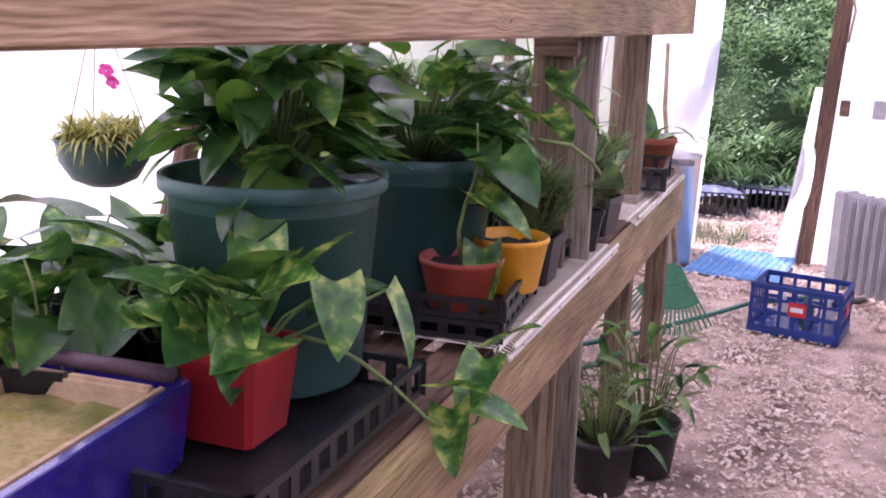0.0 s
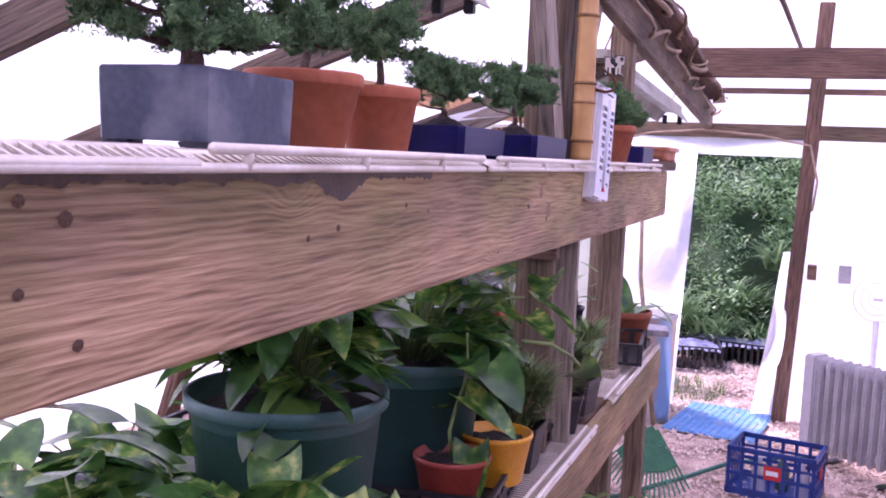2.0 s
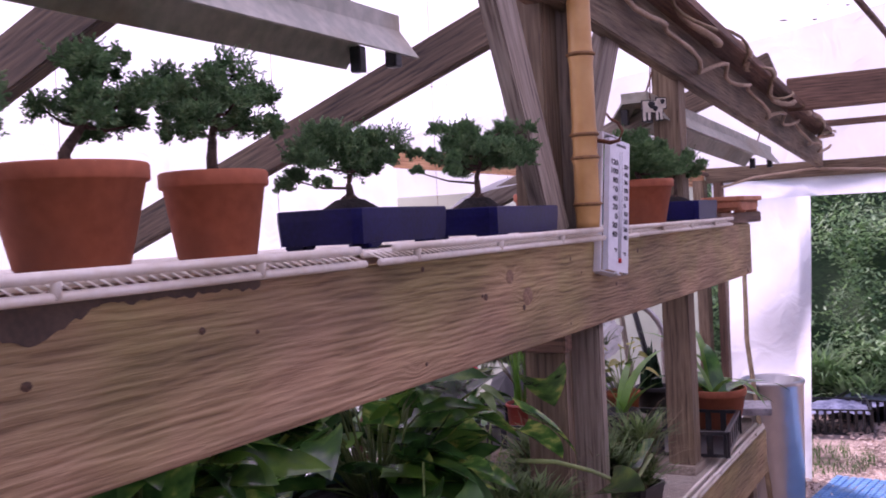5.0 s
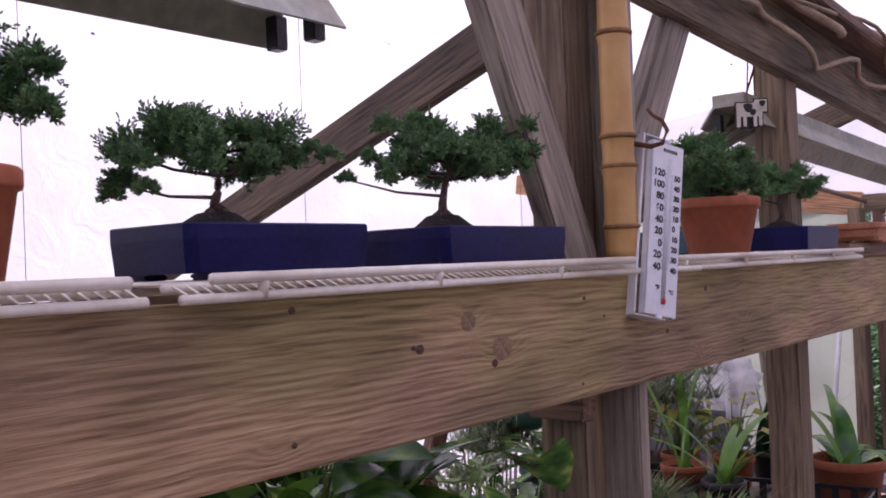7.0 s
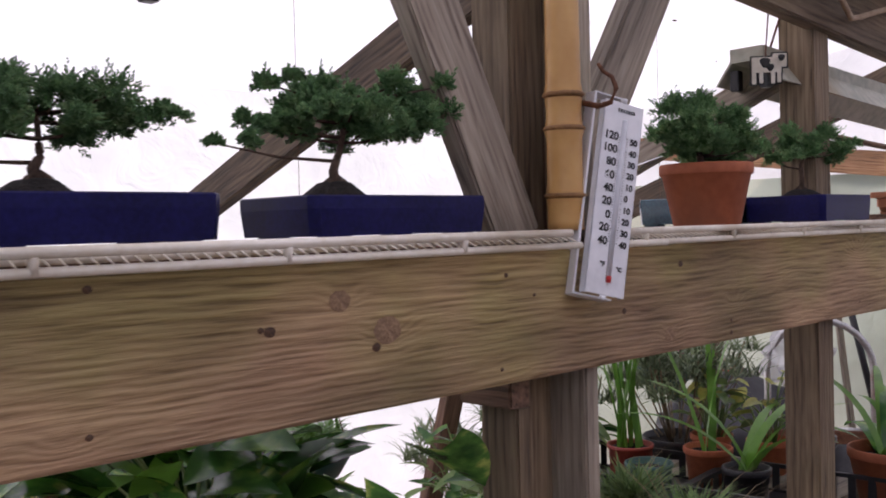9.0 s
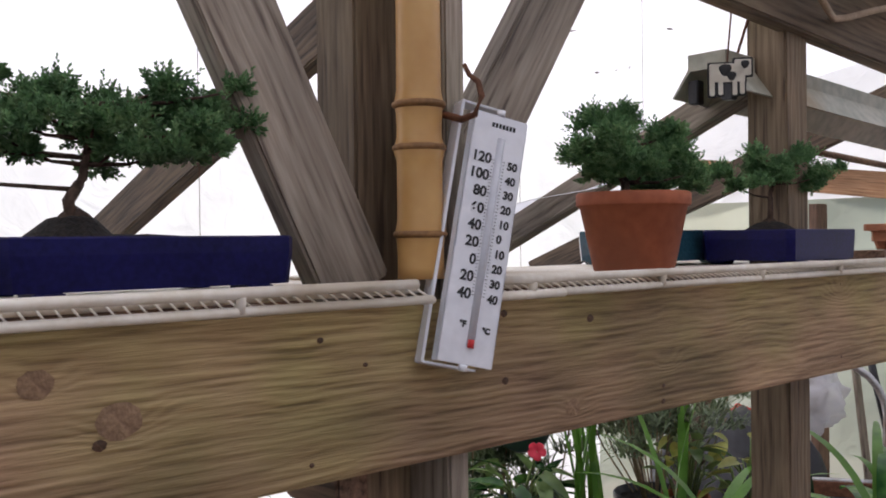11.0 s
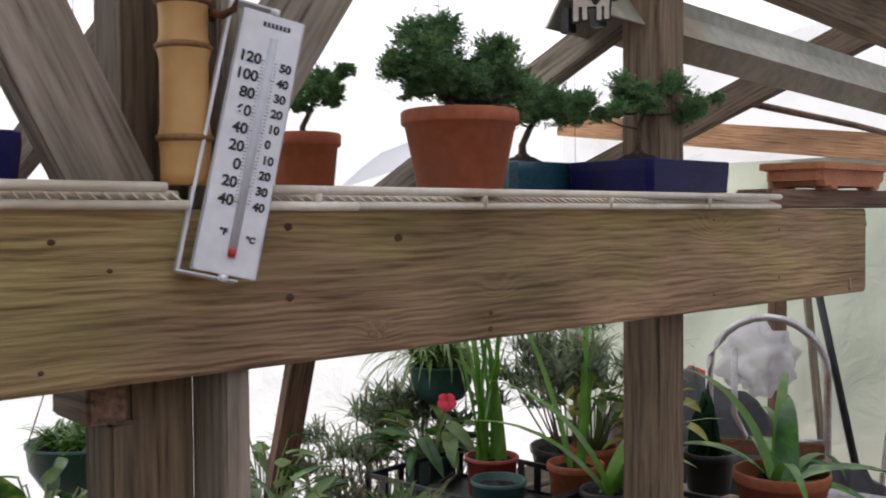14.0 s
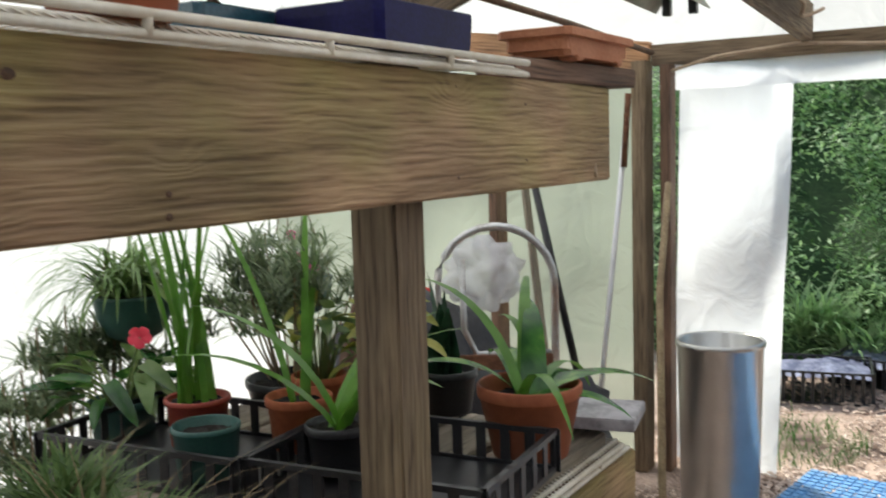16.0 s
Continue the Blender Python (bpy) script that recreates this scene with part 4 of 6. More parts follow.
# ---- potted junipers ----
def bonsai(name, x, y, z, label, pot, tree, rz=0.0):
    e = empty(name, x, y, z, rz)
    kind, *dims = pot
    if kind == "round":
        rt, rb, h, mat = dims
        round_pot(e, rt, rb, h, mat, rim=0.022 if mat is TERRA else 0.015)
        soil_ob(e, rt * 0.9, rt * 0.9, h - 0.016, 0.012, int(y * 10))
    else:
        lx, ly, h, mat = dims
        oblong_pot(e, lx, ly, h, mat)
        soil_ob(e, lx / 2 - 0.014, ly / 2 - 0.014, h - 0.008, 0.008, int(y * 10), True)
        ry_, rz_ = tree["root"]
        lathe_ob("root_mound", [(0.062, h - 0.014), (0.045, h + 0.002), (0.024, rz_ - 0.006), (0.005, rz_ - 0.002)], SOIL, e, 16, (0, ry_, 0), 0.12)
    if tree:
        juniper_tree(e, **tree)
    return tagged(e, label, "bonsai", "potted junipers")


bonsai("potted_juniper", -0.15, 1.965, TOP, "dense juniper bush in a slate-blue rectangular stoneware pot", ("box", 0.16, 0.225, 0.098, SLATE), dict(root=(-0.02, 0.105), seed=3, trunk=0.018, depth=0.075, dense=1.25, pads=((-0.159, 0.181, 0.028), (-0.101, 0.21, 0.034), (-0.023, 0.235, 0.036), (0.056, 0.217, 0.036), (0.118, 0.193, 0.027), (-0.119, 0.150, 0.030), (-0.033, 0.172, 0.038), (0.052, 0.16, 0.033), (0.135, 0.15, 0.020), (-0.056, 0.198, 0.037), (-0.165, 0.225, 0.013), (0.01, 0.14, 0.033))))
bonsai("potted_juniper", -0.175, 2.285, TOP, "juniper bonsai in a dark terracotta pot", ("round", 0.098, 0.066, 0.128, TERRA), dict(root=(0.0, 0.128), seed=5, pads=((0.011, 0.252, 0.025), (0.065, 0.262, 0.021), (0.015, 0.2, 0.026), (0.075, 0.213, 0.027), (0.125, 0.225, 0.020), (0.10, 0.182, 0.018))))
bonsai("potted_juniper", -0.14, 2.505, TOP, "juniper bonsai in an orange terracotta pot", ("round", 0.076, 0.052, 0.122, TERRA), dict(root=(0.0, 0.124), seed=8, pads=((-0.055, 0.242, 0.028), (0.015, 0.255, 0.031), (0.095, 0.235, 0.029), (0.001, 0.213, 0.031), (-0.06, 0.188, 0.027), (0.085, 0.199, 0.025))))
bonsai("potted_juniper", -0.14, 2.885, TOP, "juniper bonsai in a cobalt-blue glazed rectangular pot", ("box", 0.17, 0.30, 0.066, COBALT), dict(root=(-0.044, 0.088), seed=11, trunk=0.008, pads=((-0.17, 0.151, 0.028), (-0.123, 0.174, 0.029), (-0.077, 0.186, 0.028), (-0.026, 0.175, 0.031), (0.025, 0.18, 0.031), (0.073, 0.167, 0.025), (0.115, 0.167, 0.016), (-0.165, 0.115, 0.018), (-0.087, 0.153, 0.023), (0.009, 0.150, 0.024))))
bonsai("potted_juniper", -0.10, 3.30, TOP, "juniper bonsai in a cobalt-blue glazed rectangular pot", ("box", 0.18, 0.33, 0.062, COBALT), dict(root=(-0.057, 0.088), seed=14, trunk=0.008, pads=((-0.144, 0.219, 0.015), (-0.094, 0.2, 0.025), (-0.069, 0.214, 0.024), (-0.009, 0.203, 0.032), (0.038, 0.225, 0.024), (0.065, 0.194, 0.028), (0.117, 0.228, 0.018), (0.125, 0.19, 0.02), (-0.045, 0.176, 0.026), (0.026, 0.17, 0.025), (-0.142, 0.166, 0.015), (-0.186, 0.164, 0.014), (-0.223, 0.135, 0.010), (-0.107, 0.157, 0.017), (-0.02, 0.152, 0.024), (0.07, 0.160, 0.022), (0.09, 0.212, 0.022), (-0.12, 0.185, 0.018))))
bonsai("potted_juniper", -0.31, 4.025, TOP, "small juniper in a dark terracotta pot", ("round", 0.062, 0.045, 0.108, TERRA), dict(root=(0.0, 0.105), seed=19, trunk=0.006, depth=0.03, pads=((0.005, 0.185, 0.022), (0.044, 0.205, 0.02), (0.074, 0.216, 0.014), (0.061, 0.175, 0.018), (-0.01, 0.158, 0.016))))
bonsai("potted_juniper", -0.03, 4.125, TOP, "bushy juniper in an orange terracotta pot", ("round", 0.092, 0.062, 0.128, TERRA), dict(root=(-0.02, 0.126), seed=23, dense=1.2, pads=((-0.108, 0.203, 0.032), (-0.055, 0.235, 0.033), (-0.085, 0.183, 0.032), (-0.016, 0.194, 0.035), (0.045, 0.218, 0.027), (0.045, 0.182, 0.036), (0.085, 0.158, 0.030), (-0.004, 0.160, 0.031), (-0.062, 0.160, 0.022))))
bonsai("potted_juniper", -0.29, 4.55, TOP, "juniper bonsai in a teal glazed rectangular pot", ("box", 0.20, 0.28, 0.07, TEAL), dict(root=(-0.009, 0.090), seed=27, pads=((-0.033, 0.215, 0.036), (0.034, 0.196, 0.036), (0.095, 0.183, 0.036), (-0.0, 0.164, 0.034), (0.145, 0.205, 0.026), (0.19, 0.184, 0.022))))
bonsai("potted_juniper", -0.075, 4.675, TOP, "juniper bonsai in a cobalt-blue glazed rectangular pot", ("box", 0.20, 0.27, 0.068, COBALT), dict(root=(-0.036, 0.088), seed=31, trunk=0.007, pads=((-0.14, 0.177, 0.027), (-0.079, 0.21, 0.027), (-0.044, 0.174, 0.033), (0.035, 0.21, 0.032), (0.075, 0.176, 0.03), (0.155, 0.188, 0.024), (-0.10, 0.155, 0.019))))
tray = empty("terracotta_tray", -0.04, 5.33, 1.7865)
oblong_pot(tray, 0.16, 0.36, 0.062, TERRA_PALE, 0.014, 0.82, 0.008, lip=0.012)
tagged(tray, "empty shallow terracotta bonsai tray on a wooden block", "tray")

# ---- thermometer ----
th = empty("thermometer", 0.05, 3.70, 1.56)
th.matrix_world = pose(0.036, 3.674, 1.664, 0, 0, 0) @ pose(0, 0, 0, -14.2, -1.2, 0) @ pose(0, 0, 0, 0, 0, 70)
# local: X across the face, Z up, the face looks to -Y
bm = bmesh.new()
W, H = 0.0775, 0.326
add_box(bm, (-W / 2, -0.012, 0), (W / 2, -0.009, H), 0.001)
add_box(bm, (-W / 2, -0.012, 0), (-W / 2 + 0.003, 0.004, H), 0.001)
add_box(bm, (W / 2 - 0.003, -0.012, 0), (W / 2, 0.004, H), 0.001)
bm_ob("face_plate", bm, WHITEP, th)
bm = bmesh.new()
add_box(bm, (-W / 2 - 0.016, -0.004, -0.006), (-W / 2 - 0.012, 0.026, H + 0.012), 0.001)
add_box(bm, (-W / 2 - 0.016, -0.008, -0.006), (W / 2 - 0.02, 0.026, -0.003), 0.001)
add_box(bm, (-W / 2 - 0.016, -0.002, H + 0.009), (W / 2 - 0.035, 0.026, H + 0.012), 0.001)
bm_ob("bracket", bm, WHITEP, th)
bm = bmesh.new()
add_tube(bm, [(0.004, -0.0105, 0.024), (0.004, -0.0105, H - 0.03)], 0.0055, 10)
bm_ob("scale_tube", bm, TUBEGREY, th, True)
tube_ob("fluid_bulb", [(0.004, -0.0135, 0.022), (0.004, -0.0135, 0.032)], 0.0045, LABELRED, th)
tube_ob("tab", [(0.0, -0.008, H), (0.0, -0.008, H + 0.008)], 0.006, WHITEP, th)
tube_ob("tab", [(0.0, -0.008, -0.008), (0.0, -0.008, 0.0)], 0.006, WHITEP, th)


def words(text, parent, x, z, size, mat, align="RIGHT"):
    cu = bpy.data.curves.new("writing", "FONT")
    cu.body, cu.size, cu.align_x, cu.align_y = text, size, align, "CENTER"
    cu.extrude = 0.0002
    cu.offset = 0.0006
    ob = new("writing", cu)
    me = bpy.data.meshes.new_from_object(ob.evaluated_get(bpy.context.evaluated_depsgraph_get()))
    bpy.data.objects.remove(ob)
    me.materials.append(mat)
    o2 = new("writing", me)
    o2.parent = parent
    o2.matrix_basis = pose(x, -0.0126, z, 90, 0, 0)
    return o2


bpy.context.view_layer.update()
for i, s_ in enumerate(("120", "100", "80", "60", "40", "20", "0", "20", "40")):
    words(s_, th, -0.006, 0.266 - i * 0.0222, 0.0185, BLACKINK)
for i, s_ in enumerate(("50", "40", "30", "20", "10", "0", "10", "20", "30", "40")):
    words(s_, th, 0.0175, 0.262 - i * 0.0195, 0.0145, BLACKINK, "LEFT")
words("\u00b0F", th, -0.006, 0.050, 0.011, BLACKINK)
words("\u00b0C", th, 0.017, 0.046, 0.010, BLACKINK, "LEFT")
bm = bmesh.new()
for i in range(41):
    z = 0.266 - i * 0.0222 / 5
    add_box(bm, (-0.005, -0.0126, z - 0.0004), (-0.0012 - (0.0015 if i % 5 else 0), -0.0122, z + 0.0004))
    add_box(bm, (0.0100 + (0.0015 if i % 5 else 0), -0.0126, z - 0.0004), (0.0135, -0.0122, z + 0.0004))
for k in range(7):
    add_box(bm, (-0.012 + k * 0.005, -0.0126, H - 0.017), (-0.0085 + k * 0.005, -0.0122, H - 0.011))
tagged(bm_ob("scale_marks", bm, BLACKINK, th), kind="stuff")
tagged(th, "white wall thermometer with black scale hanging before the plank", "thermometer")
hook = empty("rusty_hook", 0.0, 3.69, 1.98)
tube_ob("hook", [(-0.06, 0.03, 0.005), (-0.01, 0.0, 0.005), (0.04, -0.012, -0.008), (0.062, -0.01, -0.004), (0.07, -0.006, 0.018), (0.058, 0.0, 0.038), (0.038, 0.004, 0.05), (0.027, 0.006, 0.064)], 0.0055, RUST, hook, 8, 0.003)
tagged(hook, "rusty bent iron hook on the centre post", "hook")
tagged(tube_ob("rusty_hook", [(-0.12, 3.58, 1.90), (-0.09, 3.55, 1.91), (-0.07, 3.53, 1.885), (-0.08, 3.535, 1.855), (-0.1, 3.55, 1.85)], 0.004, RUST), "small rusty wire hook on the centre post", "hook")


# ---- lamps (unlit) under the purlin ----
def strip_lamp(name, p0, p1, label):
    e = empty(name, 0, 0, 0)
    a, b = Vector(p0), Vector(p1)
    d = (b - a).normalized()
    s = Vector((d.y, -d.x, 0)).normalized()
    bm = bmesh.new()
    prof = [(-0.085, -0.055), (-0.045, 0.0), (-0.045, 0.03), (0.045, 0.03), (0.045, 0.0), (0.085, -0.055), (0.082, -0.057), (0.04, -0.004), (-0.04, -0.004), (-0.082, -0.057)]
    rings = [[bm.verts.new(p + s * u + Vector((0, 0, v))) for u, v in prof] for p in (a, b)]
    for k in range(len(prof)):
        k2 = (k + 1) % len(prof)
        bm.faces.new((rings[0][k], rings[0][k2], rings[1][k2], rings[1][k]))
    bm.faces.new(rings[0][::-1])
    bm.faces.new(rings[1])
    bm_ob("reflector", bm, FIXTURE, e)
    for q in (a + d * 0.02, b - d * 0.02):
        for u in (-0.04, 0.04):
            bm = bmesh.new()
            add_box(bm, (-0.012, -0.012, -0.04), (0.012, 0.012, 0.01), 0.002, Matrix.Translation(q + s * u + Vector((0, 0, -0.03))))
            bm_ob("lamp_holder", bm, BLACKP, e)
    for t in (0.06, 0.94):
        q = a.lerp(b, t)
        tube_ob("hanger", [q + Vector((0, 0, 0.03)), (q.x + 0.03, q.y, rail_z(q.y) - 0.05)], 0.003, RUST, e)
    return tagged(e, label, "lamp", "unlit strip lamps")


strip_lamp("strip_lamp", (-0.18, 4.58, 2.17), (-0.10, 6.30, 2.06), "weathered unlit fluorescent strip lamp hanging under the purlin")
strip_lamp("strip_lamp", (-0.20, 1.30, 2.17), (-0.20, 3.06, 2.17), "weathered unlit fluorescent strip lamp hanging under the purlin")
cow = empty("cut_out_plaque", -0.125, 4.545, 2.135)


def plaque_layer(name, mat, y, grow):
    bm = bmesh.new()
    for lo, hi in (((-0.034, 0.0), (0.034, 0.036)), ((0.014, 0.012), (0.046, 0.044)), ((-0.034, -0.027), (-0.024, 0.004)), ((-0.017, -0.025), (-0.008, 0.004)), ((0.010, -0.026), (0.019, 0.004)), ((0.024, -0.024), (0.033, 0.004))):
        add_box(bm, (lo[0] - grow, y, lo[1] - grow), (hi[0] + grow, y + 0.004, hi[1] + grow), 0.0015)
    return bm_ob(name, bm, mat, cow)


plaque_layer("dark_edge", BLACKINK, 0.001, 0.0035)
plaque_layer("silhouette", mottled("cream_paint", (0.6, 0.55, 0.45), (0.72, 0.68, 0.58), 0.6, 60, 9), -0.002, 0.0)
for x_, z_, r_ in ((-0.004, 0.024, 0.012), (0.008, 0.012, 0.009), (0.034, 0.034, 0.008)):
    patch = lathe_ob("patch", [(0.0005, 0), (r_, 0.0), (r_ * 0.9, 0.0012), (0.0005, 0.0013)], BLACKINK, cow, 14, wobble=0.12)
    patch.matrix_basis = pose(x_, -0.0021, z_, 90, 0, 0)
tube_ob("hanger_wire", [(0, 0.004, 0.03), (0.005, 0.03, 0.05), (0.02, 0.05, 0.18)], 0.002, RUST, cow, 6)
cow.matrix_world = pose(-0.105, 4.535, 2.125, 0, 0, 40)
tagged(cow, "small flat animal-shaped plaque, cream with black patches", "plaque")
rope = []
for i in range(60):
    y = 3.75 + i * 0.07
    rope.append((0.0 + 0.022 * math.sin(i * 1.1), y, rail_z(y) + 0.02 + 0.05 * math.sin(i * 0.55) * math.cos(i * 0.21) - 0.02))
for j, (rr, ph, dx) in enumerate(((0.012, 0.8, 0.03), (0.006, 2.1, 0.045))):
    pts_ = []
    for i in range(64):
        y = 3.7 + i * 0.064
        pts_.append((dx + 0.03 * math.sin(i * 0.8 + ph), y, rail_z(y) + 0.09 + 0.05 * math.sin(i * 0.43 + ph) * math.cos(i * 0.17)))
    tagged(tube_ob("twisted_vine", pts_, rr, DRYSTEM if j else CORD, None, 6), "dry twisted vine wound along the purlin", "vine")
tagged(tube_ob("twisted_vine", rope, 0.008, CORD, None, 6), "dry twisted vine wound along the purlin", "vine")
tagged(tube_ob("cord", arc_points((-0.03, 5.42, 1.75), (0.005, 5.36, 1.55), -0.02), 0.003, CORD), "thin cord looped over the end of the plank", "cord")
tagged(tube_ob("cord", [(-0.7, 7.93, 1.94), (-0.45, 7.92, 2.0), (-0.1, 7.92, 2.03), (0.3, 7.92, 2.0), (0.62, 7.9, 1.94), (0.68, 7.9, 1.7), (0.66, 7.9, 1.5)], 0.008, CORD), "tan cord strung along the door header", "cord")
tagged(tube_ob("iron_ring", [(-0.02 + 0.0 * k, 5.47 + 0.025 * math.cos(k * 0.6), 1.70 + 0.025 * math.sin(k * 0.6)) for k in range(10)], 0.003, RUST), "iron ring on the end of the plank", "ring")
rag = film_sheet("loose_film", [(-0.95, 4.55, 1.80), (-0.2, 4.75, 2.13), (-0.25, 4.95, 2.20), (-1.0, 4.9, 1.88)], CURTAIN, "loose torn flap of white film on a brace", 0.03, 10)
frame_part(board("trim_low_brace", (-1.3, 4.75, 1.66), (-0.16, 4.72, 2.15), 0.045, 0.07, GREYWOOD), "weathered slanting brace behind the shelf", "brace")

# ---- bench ----
bench = empty("bench", 0, 0, 0)
fb = board("front_board", (-0.02, 0.3, 0.79), (-0.02, 5.60, 0.79), 0.04, 0.18, BEAM, bench)
board("back_board", (-1.05, 0.3, 0.815), (-1.05, 5.62, 0.815), 0.04, 0.13, POST, bench)
for yy in (0.34, 1.6, 2.9, 4.2, 5.58):
    board("bearer", (-0.04, yy, 0.825), (-1.03, yy, 0.825), 0.04, 0.09, DARKWOOD, bench)
for yy in (1.1, 3.42, 5.55):
    board("leg", (-0.09, yy, 0), (-0.09, yy, 0.87), 0.089, 0.089, POST, bench)
    board("leg", (-0.98, yy, 0), (-0.98, yy, 0.87), 0.089, 0.089, POST, bench)
for k in range(7):
    x = -0.10 - k * 0.15
    board("slat", (x, 0.3, 0.875), (x, 5.62, 0.875), 0.11, 0.018, DARKWOOD, bench)
tagged(bench, "long low weathered wooden potting bench", "bench")
BT = 0.888
wire_rack("wire_rack", -0.42, 0.02, 2.86, 3.94, 0.912, (2.88, 3.93), "white plastic-coated wire shelf lying on the bench")
wire_rack("wire_rack", -0.42, 0.0, 4.35, 5.55, 0.910, (4.4, 5.5), "white plastic-coated wire shelf lying on the bench")
BR = 0.919


def nursery_tray(x, y, lx, ly, h, rz, z=BR, label="black plastic nursery tray with slotted sides"):
    """An open tray: floor, four slotted walls, a rolled rim."""
    e = empty("nursery_tray", x, y, z, rz)
    bm = bmesh.new()
    add_box(bm, (-lx / 2, -ly / 2, 0), (lx / 2, ly / 2, 0.004))
    for sx, sy, a, b in ((1, 0, ly, lx), (-1, 0, ly, lx), (0, 1, lx, ly), (0, -1, lx, ly)):
        n = max(3, int(a / 0.055))
        for k in range(n + 1):
            u = -a / 2 + a * k / n
            if sx:
                add_box(bm, (sx * lx / 2 - 0.002, u - 0.011, 0), (sx * lx / 2 + 0.002, u + 0.011, h), 0.0)
            else:
                add_box(bm, (u - 0.011, sy * ly / 2 - 0.002, 0), (u + 0.011, sy * ly / 2 + 0.002, h), 0.0)
        for z0, z1, t in ((0, 0.012, 0.003), (h - 0.012, h, 0.006)):
            if sx:
                add_box(bm, (sx * lx / 2 - t, -ly / 2 - t, z0), (sx * lx / 2 + t, ly / 2 + t, z1), 0.0)
            else:
                add_box(bm, (-lx / 2 - t, sy * ly / 2 - t, z0), (lx / 2 + t, sy * ly / 2 + t, z1), 0.0)
    bm_ob("tray_body", bm, BLACKP, e)
    return tagged(e, label, "plant tray", "black nursery trays")


def square_pot(parent, s, h, mat, x=0, y=0):
    bm = bmesh.new()
    def ring(q, z):
        return [bm.verts.new((x + a * q, y + b * q, z)) for a, b in ((-1, -.85), (-.85, -1), (.85, -1), (1, -.85), (1, .85), (.85, 1), (-.85, 1), (-1, .85))]
    rs = [ring(s * 0.38, 0), ring(s * 0.48, h - 0.015), ring(s * 0.5, h - 0.014), ring(s * 0.5, h), ring(s * 0.46, h), ring(s * 0.43, h * 0.7)]
    for p, q in zip(rs, rs[1:]):
        for k in range(8):
            bm.faces.new((p[k], p[(k + 1) % 8], q[(k + 1) % 8], q[k]))
    bm.faces.new(rs[0][::-1])
    bm.faces.new(rs[-1])
    return bm_ob("pot", bm, mat, parent)


# two big tubs of leafy plants
big = empty("potted_plant", -0.312, 2.505, 0.945)
round_pot(big, 0.197, 0.15, 0.365, GREENPOT, rim=0.028, lip=0.014, seg=48)
soil_ob(big, 0.18, 0.18, 0.325, 0.02, 4)
leafy_mound(big, "deep", 100, 0.345, 0.135, 0.27, 41, 1.05, low=0.15)
tagged(big, "broad-leaved green plant in a big dark green plastic tub", "potted plant", "tubs on the bench")
big2 = empty("potted_plant", -0.30, 3.12, 0.90)
round_pot(big2, 0.19, 0.145, 0.375, GREENPOT, rim=0.028, lip=0.014, seg=48)
soil_ob(big2, 0.17, 0.17, 0.34, 0.02, 4)
leafy_mound(big2, "deep", 105, 0.36, 0.19, 0.28, 43, 1.1, low=0.15)
tagged(big2, "variegated leafy plant in a dark plastic tub", "potted plant", "tubs on the bench")
for i, (x, y, z) in enumerate(((-0.05, 2.98, 1.30), (-0.10, 2.95, 1.22), (0.0, 3.2, 1.42), (-0.06, 3.3, 1.36), (-0.02, 3.36, 1.46), (-0.12, 3.05, 1.40))):
    leaf_at(big2, "pothos", Vector((x, y, z)) - Vector((-0.30, 3.12, 0.90)), -40 + i * 37, 25, 20 - 9 * i, 1.15, random.Random(i))

# front tray with pots
nursery_tray(-0.215, 3.07, 0.36, 0.40, 0.045, 6)
nursery_tray(-0.21, 3.07, 0.36, 0.40, 0.045, 6, BR + 0.047)


def small_pot(name, x, y, z, rt, rb, h, mat, label, rim=0.012, soil=True, cat="plant pot"):
    e = empty(name, x, y, z)
    round_pot(e, rt, rb, h, mat, rim=rim, wall=0.004, lip=0.004)
    if soil:
        soil_ob(e, rt * 0.92, rt * 0.92, h * 0.8, 0.006, int(abs(x * 100)))
    return tagged(e, label, cat)


small_pot("plant_pot", -0.075, 3.135, BR + 0.053, 0.092, 0.066, 0.125, YELP, "yellow plastic pot half full of dark soil")
rp = small_pot("plant_pot", -0.125, 2.955, BR + 0.053, 0.092, 0.066, 0.11, BRICKP, "brick-red plastic pot with a young pothos", cat="potted plant")
vine(rp, "pothos", [(0, 0, 0.1), (-0.01, 0.0, 0.16), (0.0, 0.01, 0.22), (0.015, 0.02, 0.27), (0.02, 0.02, 0.33), (0.01, 0.04, 0.39)], 51, 2, 1.1, 0.005)
leaf_at(rp, "pothos", (0.05, 0.0, 0.13), -70, 70, 20, 1.0, random.Random(3))
leaf_at(rp, "pothos", (0.03, 0.03, 0.28), 40, 10, -20, 1.1, random.Random(5))

# near end of the bench: purple planter, red pot, trays, pothos
pl = empty("planter", -0.40, 1.93, BR, 4)
oblong_pot(pl, 0.34, 0.46, 0.135, PURPLE, 0.014, 0.94, 0.01)
bm = bmesh.new()
for lo, hi in (((-0.145, -0.205, 0.06), (-0.125, 0.205, 0.128)), ((0.125, -0.205, 0.06), (0.145, 0.205, 0.128)), ((-0.125, -0.205, 0.06), (0.125, -0.185, 0.128)), ((-0.125, 0.185, 0.06), (0.125, 0.205, 0.128))):
    add_box(bm, lo, hi, 0.006)
bm_ob("clay_liner", bm, TAN, pl)
cr = soil_ob(pl, 0.125, 0.185, 0.09, 0.006, 7, True)
cr.name = "algae_crust"
cr.data.materials.clear()
cr.data.materials.append(ALGAE)
bm = bmesh.new()
add_tube(bm, [(-0.155, 0.222, 0.138), (0.145, 0.222, 0.138)], 0.013, 10)
add_tube(bm, [(-0.155, -0.2, 0.138), (-0.155, 0.222, 0.138)], 0.013, 10)
